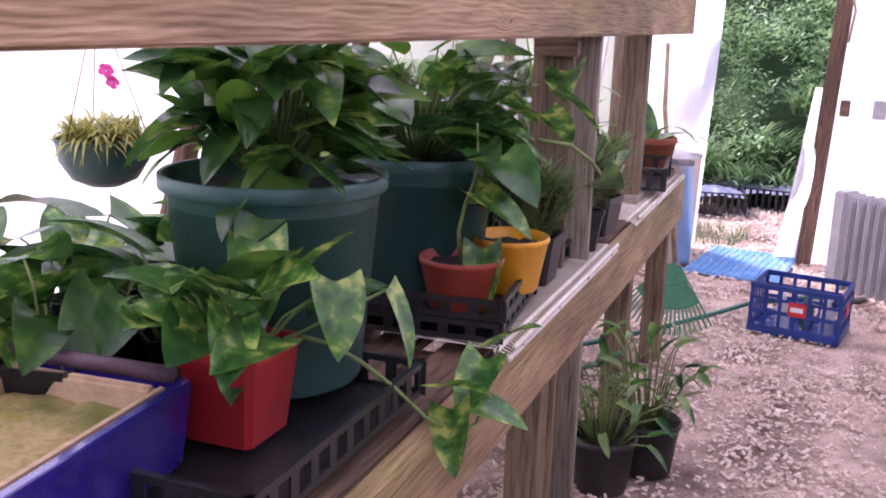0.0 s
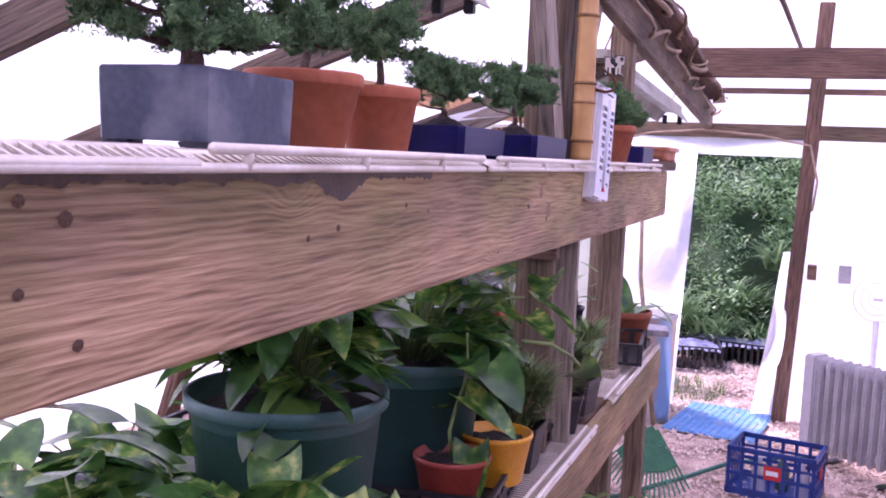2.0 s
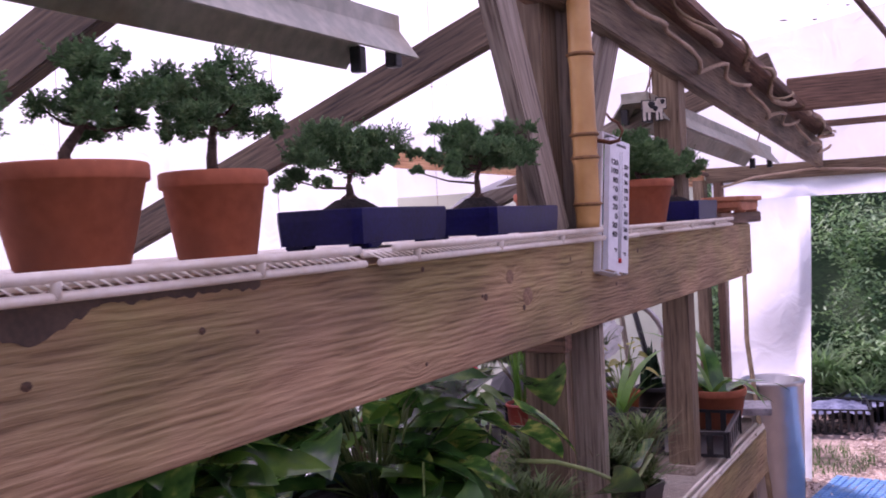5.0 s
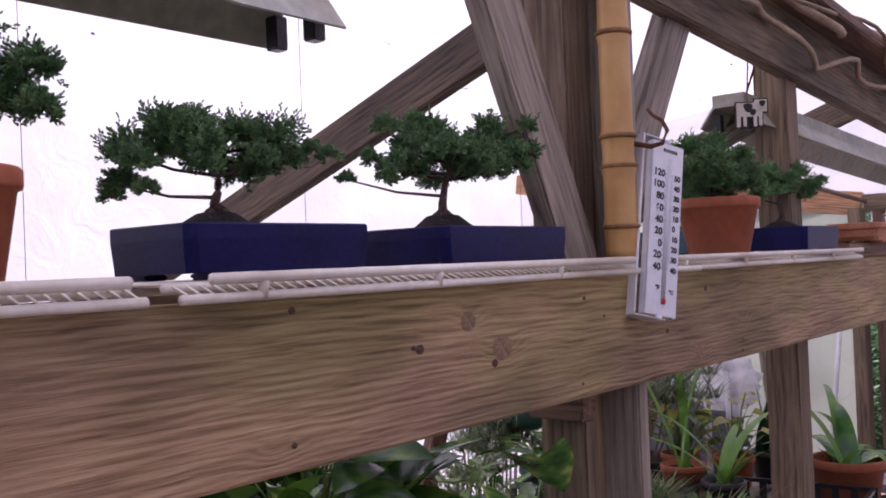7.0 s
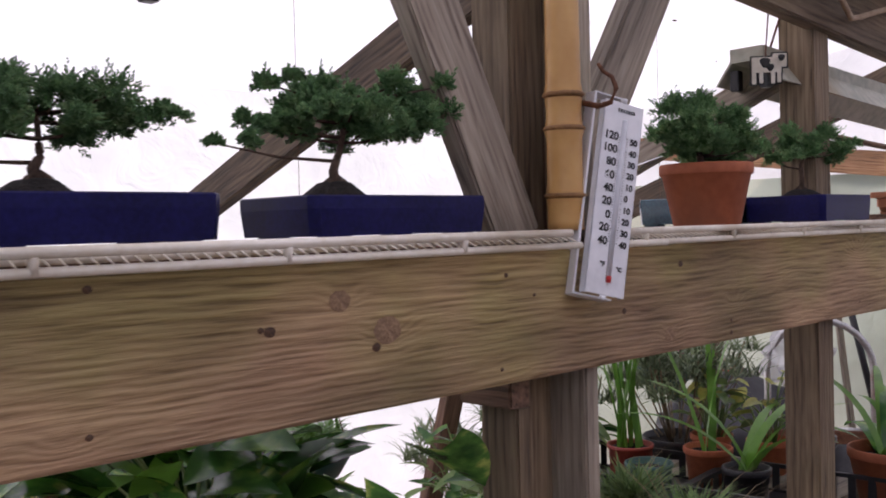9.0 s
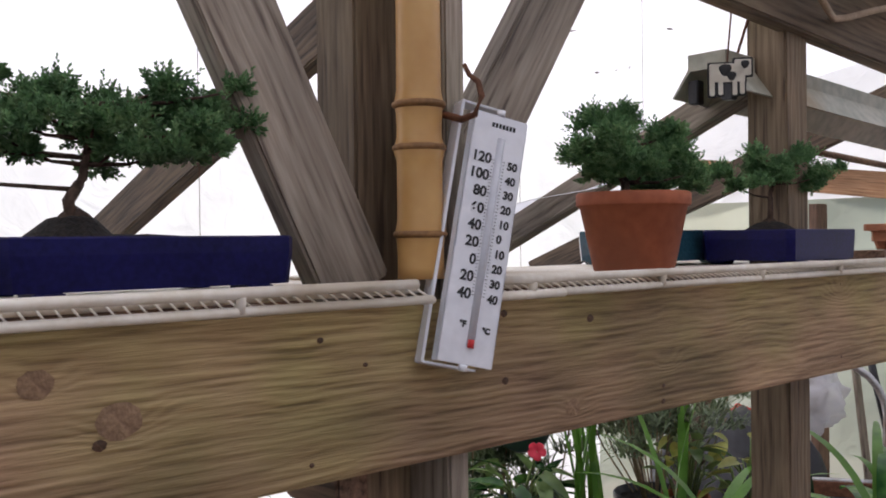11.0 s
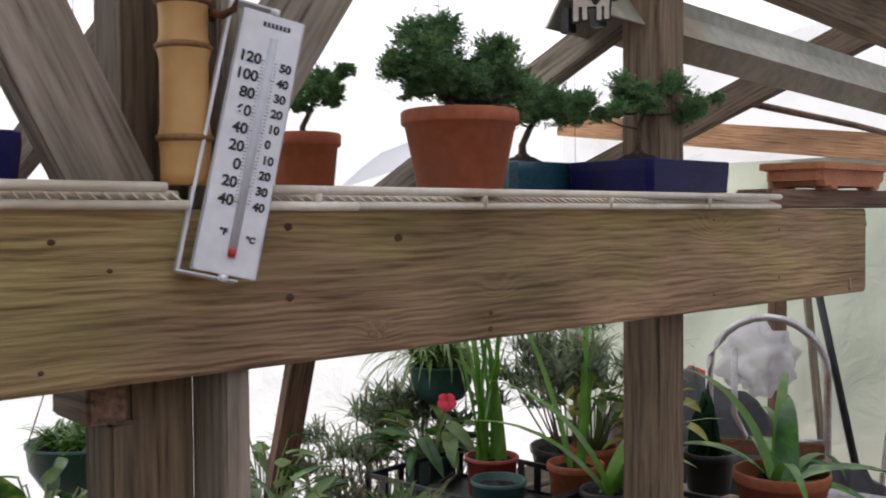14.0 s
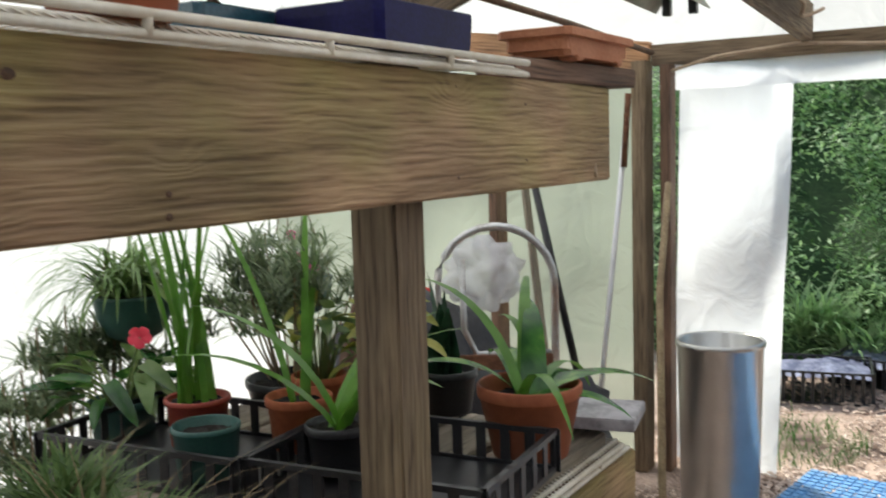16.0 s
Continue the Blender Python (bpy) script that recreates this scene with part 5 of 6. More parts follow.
bm_ob("worn_rim", bm, PURPLE_RIM, pl, True)
tagged(pl, "purple glazed rectangular planter with algae-crusted clay inside", "planter")
nursery_tray(-0.26, 2.30, 0.40, 0.56, 0.065, 0, BR - 0.006)
rd = empty("potted_plant", -0.245, 2.275, BR + 0.012)
square_pot(rd, 0.155, 0.15, REDP)
soil_ob(rd, 0.062, 0.062, 0.125, 0.004, 4, True)
leafy_mound(rd, "pothos", 18, 0.13, 0.14, 0.15, 61, 1.15)
vine(rd, "pothos", [(0.03, 0.02, 0.13), (0.07, 0.06, 0.15), (0.11, 0.10, 0.13), (0.15, 0.14, 0.09), (0.19, 0.18, 0.04), (0.23, 0.22, -0.02), (0.27, 0.26, -0.06), (0.29, 0.32, -0.06), (0.29, 0.38, -0.01), (0.29, 0.43, 0.05)], 62, 10, 0.95, 0.005)
for i, (x, y, z, h, p_, k) in enumerate(((0.26, 0.27, -0.02, -70, 35, 0), (0.28, 0.33, -0.03, 20, 10, 1), (0.29, 0.42, 0.06, -20, -45, 2), (0.28, 0.38, 0.04, -100, 40, 0), (0.25, 0.24, 0.03, 60, 5, 2))):
    leaf_at(rd, "flecked", (x, y, z), h, p_, 25 - 12 * i, 0.95, random.Random(k))
for i, (x, y, z, h, p_, sz) in enumerate(((0.02, 0.04, 0.30, -60, 50, 1.1), (0.03, -0.02, 0.21, -80, 55, 1.1), (0.13, 0.08, 0.24, -50, 45, 1.05), (0.19, 0.14, 0.22, -20, 50, 1.0))):
    tube_ob("leaf_stalk", [(0.02, 0.02, 0.12), (x * 0.6, y * 0.6, z * 0.8), (x, y, z)], 0.003, STEM, rd, 6)
    leaf_at(rd, "flecked", (x, y, z), h, p_, 15 - 14 * i, sz, random.Random(4 + i))
tagged(rd, "variegated trailing pothos in a red plastic pot", "potted plant")
tg = box_ob("plant_tag", (-0.008, -0.001, 0), (0.008, 0.001, 0.016), CYAN)
tg.matrix_world = pose(-0.185, 2.335, 1.17, 20, 15, 30)
tagged(tg, "small cyan plastic plant tag on a stem", "plant tag")
for i, (x, y, n, kind) in enumerate(((-0.52, 2.28, 12, "pothos"), (-0.50, 2.16, 6, "pothos"), (-0.68, 2.45, 12, "pothos"), (-0.72, 2.18, 10, "pothos"), (-0.42, 2.36, 10, "pothos"), (-0.62, 2.8, 10, "pothos"), (-0.9, 2.35, 8, "pothos"))):
    e = empty("potted_plant", x, y, BR + 0.01, i * 13)
    square_pot(e, 0.12, 0.12, BLACKP)
    soil_ob(e, 0.05, 0.05, 0.098, 0.004, i + 20, True)
    leafy_mound(e, kind, n, 0.10, 0.13, 0.19, 70 + i, 1.12)
    tagged(e, "young variegated pothos in a black plastic pot", "potted plant", "young pothos on the bench")
nursery_tray(-0.62, 2.45, 0.30, 0.75, 0.06, 0)
nursery_tray(-0.86, 2.62, 0.30, 0.56, 0.10, 0)
nursery_tray(-0.86, 3.25, 0.30, 0.56, 0.10, 0)
for x, y in ((-0.66, 2.62), (-0.63, 2.28)):
    tg = box_ob("plant_label", (-0.008, -0.001, 0), (0.008, 0.001, 0.14), GREYENAMEL)
    tg.matrix_world = pose(x, y, 1.02, 4, 6, 30)
    tagged(tg, "faded plastic plant label standing in a pot", "plant label")
oc = empty("orange_cup", -0.80, 3.02, BR + 0.11)
lathe_ob("cup", [(0.03, 0), (0.04, 0.05), (0.043, 0.055), (0.038, 0.056), (0.03, 0.02)], ORANGE, oc, 14, wobble=0.05)
tagged(oc, "small ribbed orange plastic cup", "cup")

# wispy plants in black pots
for i, (x, y) in enumerate(((-0.10, 3.42), (-0.27, 3.45), (-0.09, 3.82), (-0.27, 3.86), (-0.09, 4.12), (-0.30, 4.2))):
    e = empty("potted_plant", x, y, BR - 0.01 if y > 3.95 else BR, 20 * i)
    square_pot(e, 0.14, 0.125, BLACKP)
    soil_ob(e, 0.06, 0.06, 0.10, 0.004, i + 30, True)
    for k in range(9):
        a_, d_ = k * 2.4, 0.05 * math.sqrt(k / 8)
        blades("wisps", e, 110, (d_ * math.cos(a_), d_ * math.sin(a_), 0.11 + 0.017 * ((k * 5) % 9)), 1.0, 0.13, 0.007, WISPY, 80 + i + 10 * k, 0.5, 0.5, 4, 0.035)
    blades("stems", e, 70, (0, 0, 0.10), 0.9, 0.36, 0.003, DRYSTEM, 180 + i, 0.7, 0.6, 5, 0.04)
    tagged(e, "wispy fine-leaved plant in a black square pot", "potted plant", "wispy plants on the bench")
nursery_tray(-0.25, 3.60, 0.36, 0.30, 0.055, 0)
tagged(tube_ob("trailing_vine", [(-0.06, 3.28, 1.30), (0.0, 3.35, 1.285), (0.02, 3.5, 1.23), (0.02, 3.65, 1.17), (0.03, 3.8, 1.14), (0.02, 3.95, 1.16)], 0.005, STEM), "pale green trailing vine", "vine")
tv = bpy.data.objects["trailing_vine"]
for i, y in enumerate((3.62, 3.74, 3.9)):
    leaf_at(tv, "pothos", (0.02, y, 1.17), 80 + 30 * i, 10, -50, 1.05, random.Random(i))

# far end of the bench
nursery_tray(-0.77, 4.90, 0.52, 0.38, 0.09, 6, BT + 0.06)
nursery_tray(-0.25, 4.97, 0.50, 0.38, 0.09, 6, BT + 0.06)
nursery_tray(-0.62, 4.20, 0.46, 0.40, 0.09, 4, BT + 0.005)
for x_ in (-0.14, -0.34, -0.54, -0.74, -0.94):
    tagged(board("plank", (x_, 4.66, BT + 0.03), (x_ + 0.02, 5.50, BT + 0.03), 0.17, 0.055, GREYWOOD), "weathered loose plank lying on the bench under pots", "plank", "planks on the bench")
BT = BT + 0.06
sp = empty("potted_plant", -0.80, 4.95, BT + 0.02)
round_pot(sp, 0.075, 0.06, 0.11, BRICKP, rim=0.012)
soil_ob(sp, 0.068, 0.068, 0.095, 0.005, 3)
blades("strap_leaves", sp, 13, (0, 0, 0.09), 0.8, 0.60, 0.019, STRAP, 201, 0.2, 0.88, 7, 0.045)
tagged(sp, "upright bright green strap-leaved plant in a red pot", "potted plant")
small_pot("plant_pot", -0.645, 4.82, BT + 0.01, 0.072, 0.058, 0.11, GREENPOT, "dark green plastic pot of soil")
am = empty("potted_plant", -0.57, 5.03, BT + 0.02)
round_pot(am, 0.075, 0.055, 0.12, TERRA)
soil_ob(am, 0.066, 0.066, 0.10, 0.005, 3)
blades("strap_leaves", am, 4, (0, 0, 0.10), 0.9, 0.56, 0.028, STRAP, 207, 0.3, 0.80, 7, 0.03)
tagged(am, "broad strap-leaved bulb plant in a terracotta pot", "potted plant")
am2 = empty("potted_plant", -0.40, 4.95, BT + 0.02)
round_pot(am2, 0.07, 0.055, 0.10, BLACKP)
soil_ob(am2, 0.062, 0.062, 0.085, 0.005, 3)
blades("strap_leaves", am2, 6, (0, 0, 0.08), 1.0, 0.42, 0.04, STRAP, 206, 0.75, 0.6, 8, 0.015)
tagged(am2, "drooping strap-leaved plant in a black pot", "potted plant")
for i, (x, y, nn) in enumerate(((-0.68, 5.24, 14), (-0.50, 5.28, 10))):
    e = empty("potted_plant", x, y, BT + 0.02)
    round_pot(e, 0.07, 0.05, 0.11, TERRA)
    soil_ob(e, 0.06, 0.06, 0.09, 0.005, 3)
    leafy_mound(e, "pale", nn * 2, 0.09, 0.10, 0.26, 210 + i, 1.0)
    tagged(e, "yellowing leafy plant in a terracotta pot", "potted plant")
orc = empty("potted_plant", -0.12, 5.27, BT)
round_pot(orc, 0.115, 0.08, 0.16, TERRA, rim=0.028)
soil_ob(orc, 0.09, 0.09, 0.125, 0.005, 3)
blades("strap_leaves", orc, 6, (0, 0, 0.12), 1.0, 0.36, 0.075, DEEPLEAF, 215, 0.8, 0.4, 9, 0.02)
blades("thin_leaves", orc, 5, (0, 0, 0.12), 1.0, 0.50, 0.026, STRAP, 216, 0.95, 0.45, 9, 0.03)
tagged(orc, "thick-leaved orchid-like plant in a terracotta pot", "potted plant")
sn = empty("potted_plant", -0.42, 5.42, BT + 0.02)
round_pot(sn, 0.075, 0.055, 0.11, BLACKP)
soil_ob(sn, 0.066, 0.066, 0.09, 0.005, 3)
blades("stiff_leaves", sn, 10, (0, 0, 0.08), 0.6, 0.27, 0.06, SNAKE, 219, 0.05, 0.85, 5, 0.03)
tagged(sn, "dark stiff-leaved snake plant in a black pot", "potted plant")
slab = box_ob("slate_slab", (-0.16, -0.09, 0), (0.16, 0.09, 0.028), mottled("grey_slab", (0.2, 0.19, 0.2), (0.42, 0.4, 0.43), 0.5, 60, 12, 0.4))
slab.matrix_world = pose(-0.12, 5.50, BT + 0.02, 0, 0, 12)
tagged(slab, "grey flat slab lying on the bench end", "slab")
BT = 0.888
cm = empty("potted_plant", -1.09, 4.98, BT + 0.005)
round_pot(cm, 0.085, 0.065, 0.14, GREENPOT)
soil_ob(cm, 0.075, 0.075, 0.12, 0.005, 3)
leafy_mound(cm, "shrub", 30, 0.11, 0.13, 0.17, 231, 1.5, STEM, 0.003)
tube_ob("flower_stalk", [(0, 0, 0.12), (0.02, 0.02, 0.22), (0.03, 0.04, 0.285)], 0.003, STEM, cm, 6)
flower_at(cm, (0.03, 0.04, 0.285), 0.03, CORAL, 3)
tagged(cm, "small shrub with one coral-red flower in a green pot", "potted plant")
for i, (x, y) in enumerate(((-1.40, 5.05), (-0.92, 5.42))):
    tall = i == 0
    gr = empty("potted_plant", x, y, 0.0 if tall else BT)
    round_pot(gr, 0.13, 0.1, 0.25 if tall else 0.12, BLACKP)
    zb = 0.22 if tall else 0.1
    soil_ob(gr, 0.11, 0.11, zb, 0.005, 3)
    for s_ in range(44 if tall else 22):
        rnd = random.Random(s_ + 50 * i)
        a, b = rnd.uniform(-0.26, 0.26), rnd.uniform(-0.30, 0.30)
        hh = rnd.uniform(0.75, 1.30) if tall else rnd.uniform(0.22, 0.5)
        blades("tuft", gr, 60, (a, b, zb + hh * 0.72), 1.0, 0.14, 0.007, GREYLEAF, 240 + s_ + 20 * i, 0.7, 0.4, 4, 0.06)
        tube_ob("stem", [(a * 0.3, b * 0.3, zb), (a * 0.8, b * 0.8, zb + hh * 0.5), (a, b, zb + hh * 0.8)], 0.003, DRYSTEM, gr, 5)
    tagged(gr, "tall narrow-leaved grey-green plant in a black pot", "potted plant")
for i, (x, y) in enumerate(((-0.60, 3.75), (-0.75, 4.2), (-0.95, 3.8), (-0.55, 4.1), (-0.9, 4.3))):
    e = empty("potted_plant", x, y, BT)
    round_pot(e, 0.08, 0.06, 0.12, BLACKP)
    soil_ob(e, 0.07, 0.07, 0.1, 0.005, 3)
    leafy_mound(e, "shrub", 34, 0.10, 0.13, 0.25, 260 + i, 1.0, STEM, 0.002)
    tagged(e, "leafy shrub seedling in a black pot", "potted plant", "shrub seedlings on the bench")


# ---- hanging baskets ----
def basket(x, y, z, label, mat_leaf, blade_n, blade_len, blade_w, arch, upright, flowers=(), seed=1, hang=0.5, r=0.125):
    e = empty("hanging_basket", x, y, z)
    lathe_ob("bowl", [(r * 0.35, 0), (r * 0.7, 0.02), (r * 0.95, 0.07), (r, 0.12), (r * 1.03, 0.122), (r * 1.03, 0.13), (r * 0.97, 0.13), (r * 0.9, 0.08)], GREENPOT, e, 28)
    soil_ob(e, r * 0.92, r * 0.92, 0.115, 0.015, seed)
    tagged(blades("trailing_leaves", e, blade_n, (0, 0, 0.13), 1.0, blade_len, blade_w, mat_leaf, seed, arch, upright, 6, r * 0.8), kind="stuff")
    for k in range(3):
        a = 2.1 * k + 0.4
        tube_ob("hanger_wire", [(r * math.cos(a), r * math.sin(a), 0.125), (0, 0, hang)], 0.0016, RUST, e, 5)
    tube_ob("hanger_hook", [(0, 0, hang), (0, 0, LEFT_Z + (x - LEFT_X) * (RIDGE_Z - LEFT_Z) / (RIDGE_X - LEFT_X) - z + 0.01)], 0.0009, RUST, e, 5)
    for i, (fx, fy, fz) in enumerate(flowers):
        flower_at(e, (fx, fy, fz), 0.022, PINK, i)
    return tagged(e, label, "hanging basket", "hanging baskets")


basket(-1.25, 3.17, 1.10, "green hanging basket of pale trailing plants with a pink flower", YELLEAF, 520, 0.15, 0.008, 1.0, 0.3, ((0.02, 0.0, 0.31), (0.03, 0.01, 0.28)), 301)
basket(-1.285, 5.2, 1.12, "green hanging basket with an arching spider plant", PALELEAF, 200, 0.34, 0.011, 1.25, 0.45, (), 302, r=0.105)
basket(-1.22, 5.80, 1.09, "green hanging basket with pink flowers", GREYLEAF, 260, 0.13, 0.009, 0.8, 0.4, ((0.05, -0.05, 0.20), (-0.02, 0.02, 0.26), (0.08, 0.0, 0.17)), 303, r=0.12)
basket(-1.20, 3.98, 1.08, "green hanging basket with fresh green leaves", STRAP, 320, 0.10, 0.008, 0.9, 0.4, (), 304)

# ---- floor: crate, mat, hose, heater, fan, rake, plants ----
def crate(x, y, rz):
    e = empty("milk_crate", x, y, 0.012, rz)
    L, D, Hh = 0.46, 0.34, 0.27
    bm = bmesh.new()
    add_box(bm, (-L / 2, -D / 2, 0), (L / 2, D / 2, 0.012), 0.003)
    for z0, z1, t in ((0, 0.05, 0.012), (0.115, 0.135, 0.010), (0.185, 0.20, 0.010), (Hh - 0.028, Hh, 0.016)):
        add_box(bm, (-L / 2, -D / 2, z0), (L / 2, -D / 2 + t, z1), 0.003)
        add_box(bm, (-L / 2, D / 2 - t, z0), (L / 2, D / 2, z1), 0.003)
        add_box(bm, (-L / 2, -D / 2, z0), (-L / 2 + t, D / 2, z1), 0.003)
        add_box(bm, (L / 2 - t, -D / 2, z0), (L / 2, D / 2, z1), 0.003)
    for k in range(7):
        u = -L / 2 + 0.012 + (L - 0.024) * k / 6
        for s in (-1, 1):
            add_box(bm, (u - 0.009, s * (D / 2 - 0.006) - 0.004, 0), (u + 0.009, s * (D / 2 - 0.006) + 0.004, Hh - 0.02), 0.002)
    for k in range(6):
        u = -D / 2 + 0.012 + (D - 0.024) * k / 5
        for s in (-1, 1):
            add_box(bm, (s * (L / 2 - 0.006) - 0.004, u - 0.009, 0), (s * (L / 2 - 0.006) + 0.004, u + 0.009, Hh - 0.02), 0.002)
    bm_ob("crate_body", bm, BLUEP, e)
    box_ob("label_plate", (-0.03, -D / 2 - 0.003, 0.12), (0.06, -D / 2, 0.195), LABELRED, e, 0.002)
    box_ob("label_plate", (L / 2, -0.04, 0.12), (L / 2 + 0.003, 0.04, 0.195), LABELRED, e, 0.002)
    box_ob("label_mark", (-0.018, -D / 2 - 0.0045, 0.145), (0.045, -D / 2 - 0.003, 0.17), WHITEP, e, 0.0)
    return tagged(e, "dark blue plastic milk crate with red labels on the path", "crate")


crate(0.565, 6.34, -10)
for i, (x, y) in enumerate(((0.48, 6.30), (0.60, 6.38), (0.70, 6.30))):
    b = lathe_ob("bottle", [(0.035, 0), (0.037, 0.01), (0.037, 0.12), (0.014, 0.16), (0.014, 0.19)], CLEARBAG if i != 1 else GREENPOT, None, 14, (x, y, 0.026))
    tagged(b, "plastic bottle standing in the crate", "bottle", "bottles in the crate")

mat_e = empty("rubber_mat", 0.17, 7.72, 0.012, -8)
bm = bmesh.new()
add_box(bm, (-0.30, -0.42, 0), (0.30, 0.42, 0.012), 0.004)
for i in range(13):
    for j in range(18):
        u, v = -0.27 + i * 0.045, -0.39 + j * 0.046
        add_box(bm, (u - 0.016, v - 0.016, 0.011), (u + 0.016, v + 0.016, 0.019), 0.0)
tagged(bm_ob("mat_body", bm, MATBLUE, mat_e), kind="stuff")
tagged(mat_e, "light blue ribbed rubber mat lying at the doorway", "mat")
tagged(tube_ob("garden_hose", [(-0.9, 5.0, 0.03), (-0.55, 5.35, 0.03), (-0.2, 5.85, 0.03), (0.1, 6.35, 0.03), (0.3, 6.72, 0.03), (0.6, 7.0, 0.03), (0.9, 7.1, 0.03)], 0.013, HOSE, None, 10), "dark green garden hose lying across the path", "hose")

heat = empty("oil_heater", 1.03, 6.88, 0.0, -38)
for k in range(9):
    bm = bmesh.new()
    add_box(bm, (-0.29 + k * 0.062 - 0.012, -0.075, 0.09), (-0.29 + k * 0.062 + 0.012, 0.075, 0.66), 0.010)
    bm_ob("fin", bm, GREYENAMEL, heat)
bm = bmesh.new()
add_tube(bm, [(-0.31, 0, 0.14), (0.24, 0, 0.14)], 0.03, 12)
add_tube(bm, [(-0.31, 0, 0.60), (0.24, 0, 0.60)], 0.03, 12)
bm_ob("header_pipe", bm, GREYENAMEL, heat, True)
box_ob("control_box", (-0.40, -0.07, 0.12), (-0.315, 0.07, 0.67), GREYENAMEL, heat, 0.012)
for u in (-0.25, 0.2):
    tube_ob("foot", [(u, -0.13, 0.025), (u, 0.13, 0.025)], 0.022, BLACKP, heat)
    box_ob("foot_strut", (u - 0.012, -0.02, 0.03), (u + 0.012, 0.02, 0.12), BLACKP, heat)
tagged(heat, "grey finned oil heater standing on the path", "heater")
shoe = empty("garden_tool", 0.67, 6.95, 0.01, 20)
board("tool_handle", (0, 0, 0), (0.05, 0.12, 0.32), 0.03, 0.02, BLACKP, shoe)
tagged(shoe, "short black handled tool leaning by the heater", "tool")
fan = empty("fan_outline", 1.12, 7.95, 0.93)
for r in (0.06, 0.11, 0.155):
    tube_ob("guard_ring", [(r * math.cos(k * math.pi / 12), 0, r * math.sin(k * math.pi / 12)) for k in range(25)], 0.004, WHITEP, fan, 6)
lathe_ob("hub", [(0.03, -0.01), (0.03, 0.01), (0.0, 0.012)], WHITEP, fan, 14)
tube_ob("stand", [(0, 0.01, -0.15), (0, 0.01, -0.93)], 0.02, WHITEP, fan)
fan.name = "pedestal_fan"
tagged(fan, "pale grey pedestal fan behind the heater", "fan")
tagged(box_ob("switch_box", (0.86, 7.93, 1.02), (0.94, 7.99, 1.14), GREYENAMEL), "small grey switch box on the film wall", "switch box")

rake = empty("leaf_rake", -0.18, 6.25, 0.02)
bm = bmesh.new()
for k in range(21):
    a = radians(-42 + 84 * k / 20)
    add_box(bm, (-0.004, 0.05, -0.002), (0.004, 0.40, 0.002), 0.0, pose(0, 0, 0, 0, 0, math.degrees(a)))
for rr in (0.14, 0.26):
    for k in range(20):
        a0, a1 = radians(48 + 84 * k / 20), radians(48 + 84 * (k + 1) / 20)
        add_tube(bm, [(rr * math.cos(a0), rr * math.sin(a0), 0), (rr * math.cos(a1), rr * math.sin(a1), 0)], 0.006, 5)
vv = [bm.verts.new((0, 0.02, 0.003))] + [bm.verts.new((0.27 * math.cos(radians(48 + 84 * k / 10)), 0.27 * math.sin(radians(48 + 84 * k / 10)), 0.003)) for k in range(11)]
for k in range(10):
    bm.faces.new((vv[0], vv[1 + k], vv[2 + k]))
hd = bm_ob("rake_head", bm, GREENP, rake)
hd.matrix_basis = pose(0.1, -0.02, 0.40, 0, 0, 0) @ pose(0, 0, 0, -75, 0, 160)
tube_ob("rake_handle", [(0.1, -0.02, 0.38), (-0.1, 0.55, 1.1), (-0.15, 0.8, 1.45)], 0.012, DRYSTEM, rake)
tagged(rake, "green plastic leaf rake standing against the bench end", "rake")
rake.matrix_world = pose(-0.16, 6.0, 0.02, 0, 0, 0)

for i, (x, y, kind, hh) in enumerate(((0.10, 4.35, "shrub", 0.5), (-0.02, 4.15, "shrub", 0.33), (1.22, 5.75, "shrub", 0.42), (1.28, 5.2, "shrub", 0.38))):
    e = empty("potted_plant", x, y, 0.005)
    round_pot(e, 0.12, 0.09, 0.2, BLACKP)
    soil_ob(e, 0.105, 0.105, 0.17, 0.005, 3)
    leafy_mound(e, kind, 46, 0.16, 0.2, hh, 320 + i, 1.15, STEM, 0.003)
    tagged(e, "leggy leafy plant in a black pot on the ground", "potted plant", "plants on the path")

# steel bin by the doorway
can = empty("steel_bin", -0.33, 7.55, 0.01)
lathe_ob("bin_body", [(0.16, 0), (0.165, 0.01), (0.182, 0.72), (0.19, 0.725), (0.19, 0.745), (0.182, 0.75), (0.176, 0.74), (0.16, 0.05)], STEEL, can, 36)
tagged(can, "tall dented galvanised steel bin by the doorway", "bin")

# corner behind the bench: tube-framed hand truck, bags, poles
truck = empty("hand_truck", -0.98, 6.72, 0.0, 30)
arch_pts = [(-0.23, 0, 0.1), (-0.23, 0, 1.05)] + [(-0.23 * math.cos(k * math.pi / 12), 0, 1.08 + 0.23 * math.sin(k * math.pi / 12)) for k in range(13)] + [(0.23, 0, 1.05), (0.23, 0, 0.1)]
tube_ob("frame_tube", arch_pts, 0.016, TUBE, truck, 10)
tube_ob("inner_tube", [(-0.13, 0.02, 1.18), (-0.13, 0.02, 0.9), (-0.08, 0.02, 0.8), (0.08, 0.02, 0.8), (0.22, 0.02, 0.8)], 0.013, TUBE, truck, 8)
box_ob("cross_plate", (-0.23, -0.012, 0.74), (0.23, 0.012, 0.80), RUST, truck, 0.004)
box_ob("toe_plate", (-0.22, -0.2, 0.02), (0.22, 0.0, 0.03), RUST, truck, 0.002)
tagged(truck, "old metal hand truck with an arched tube handle", "hand truck")


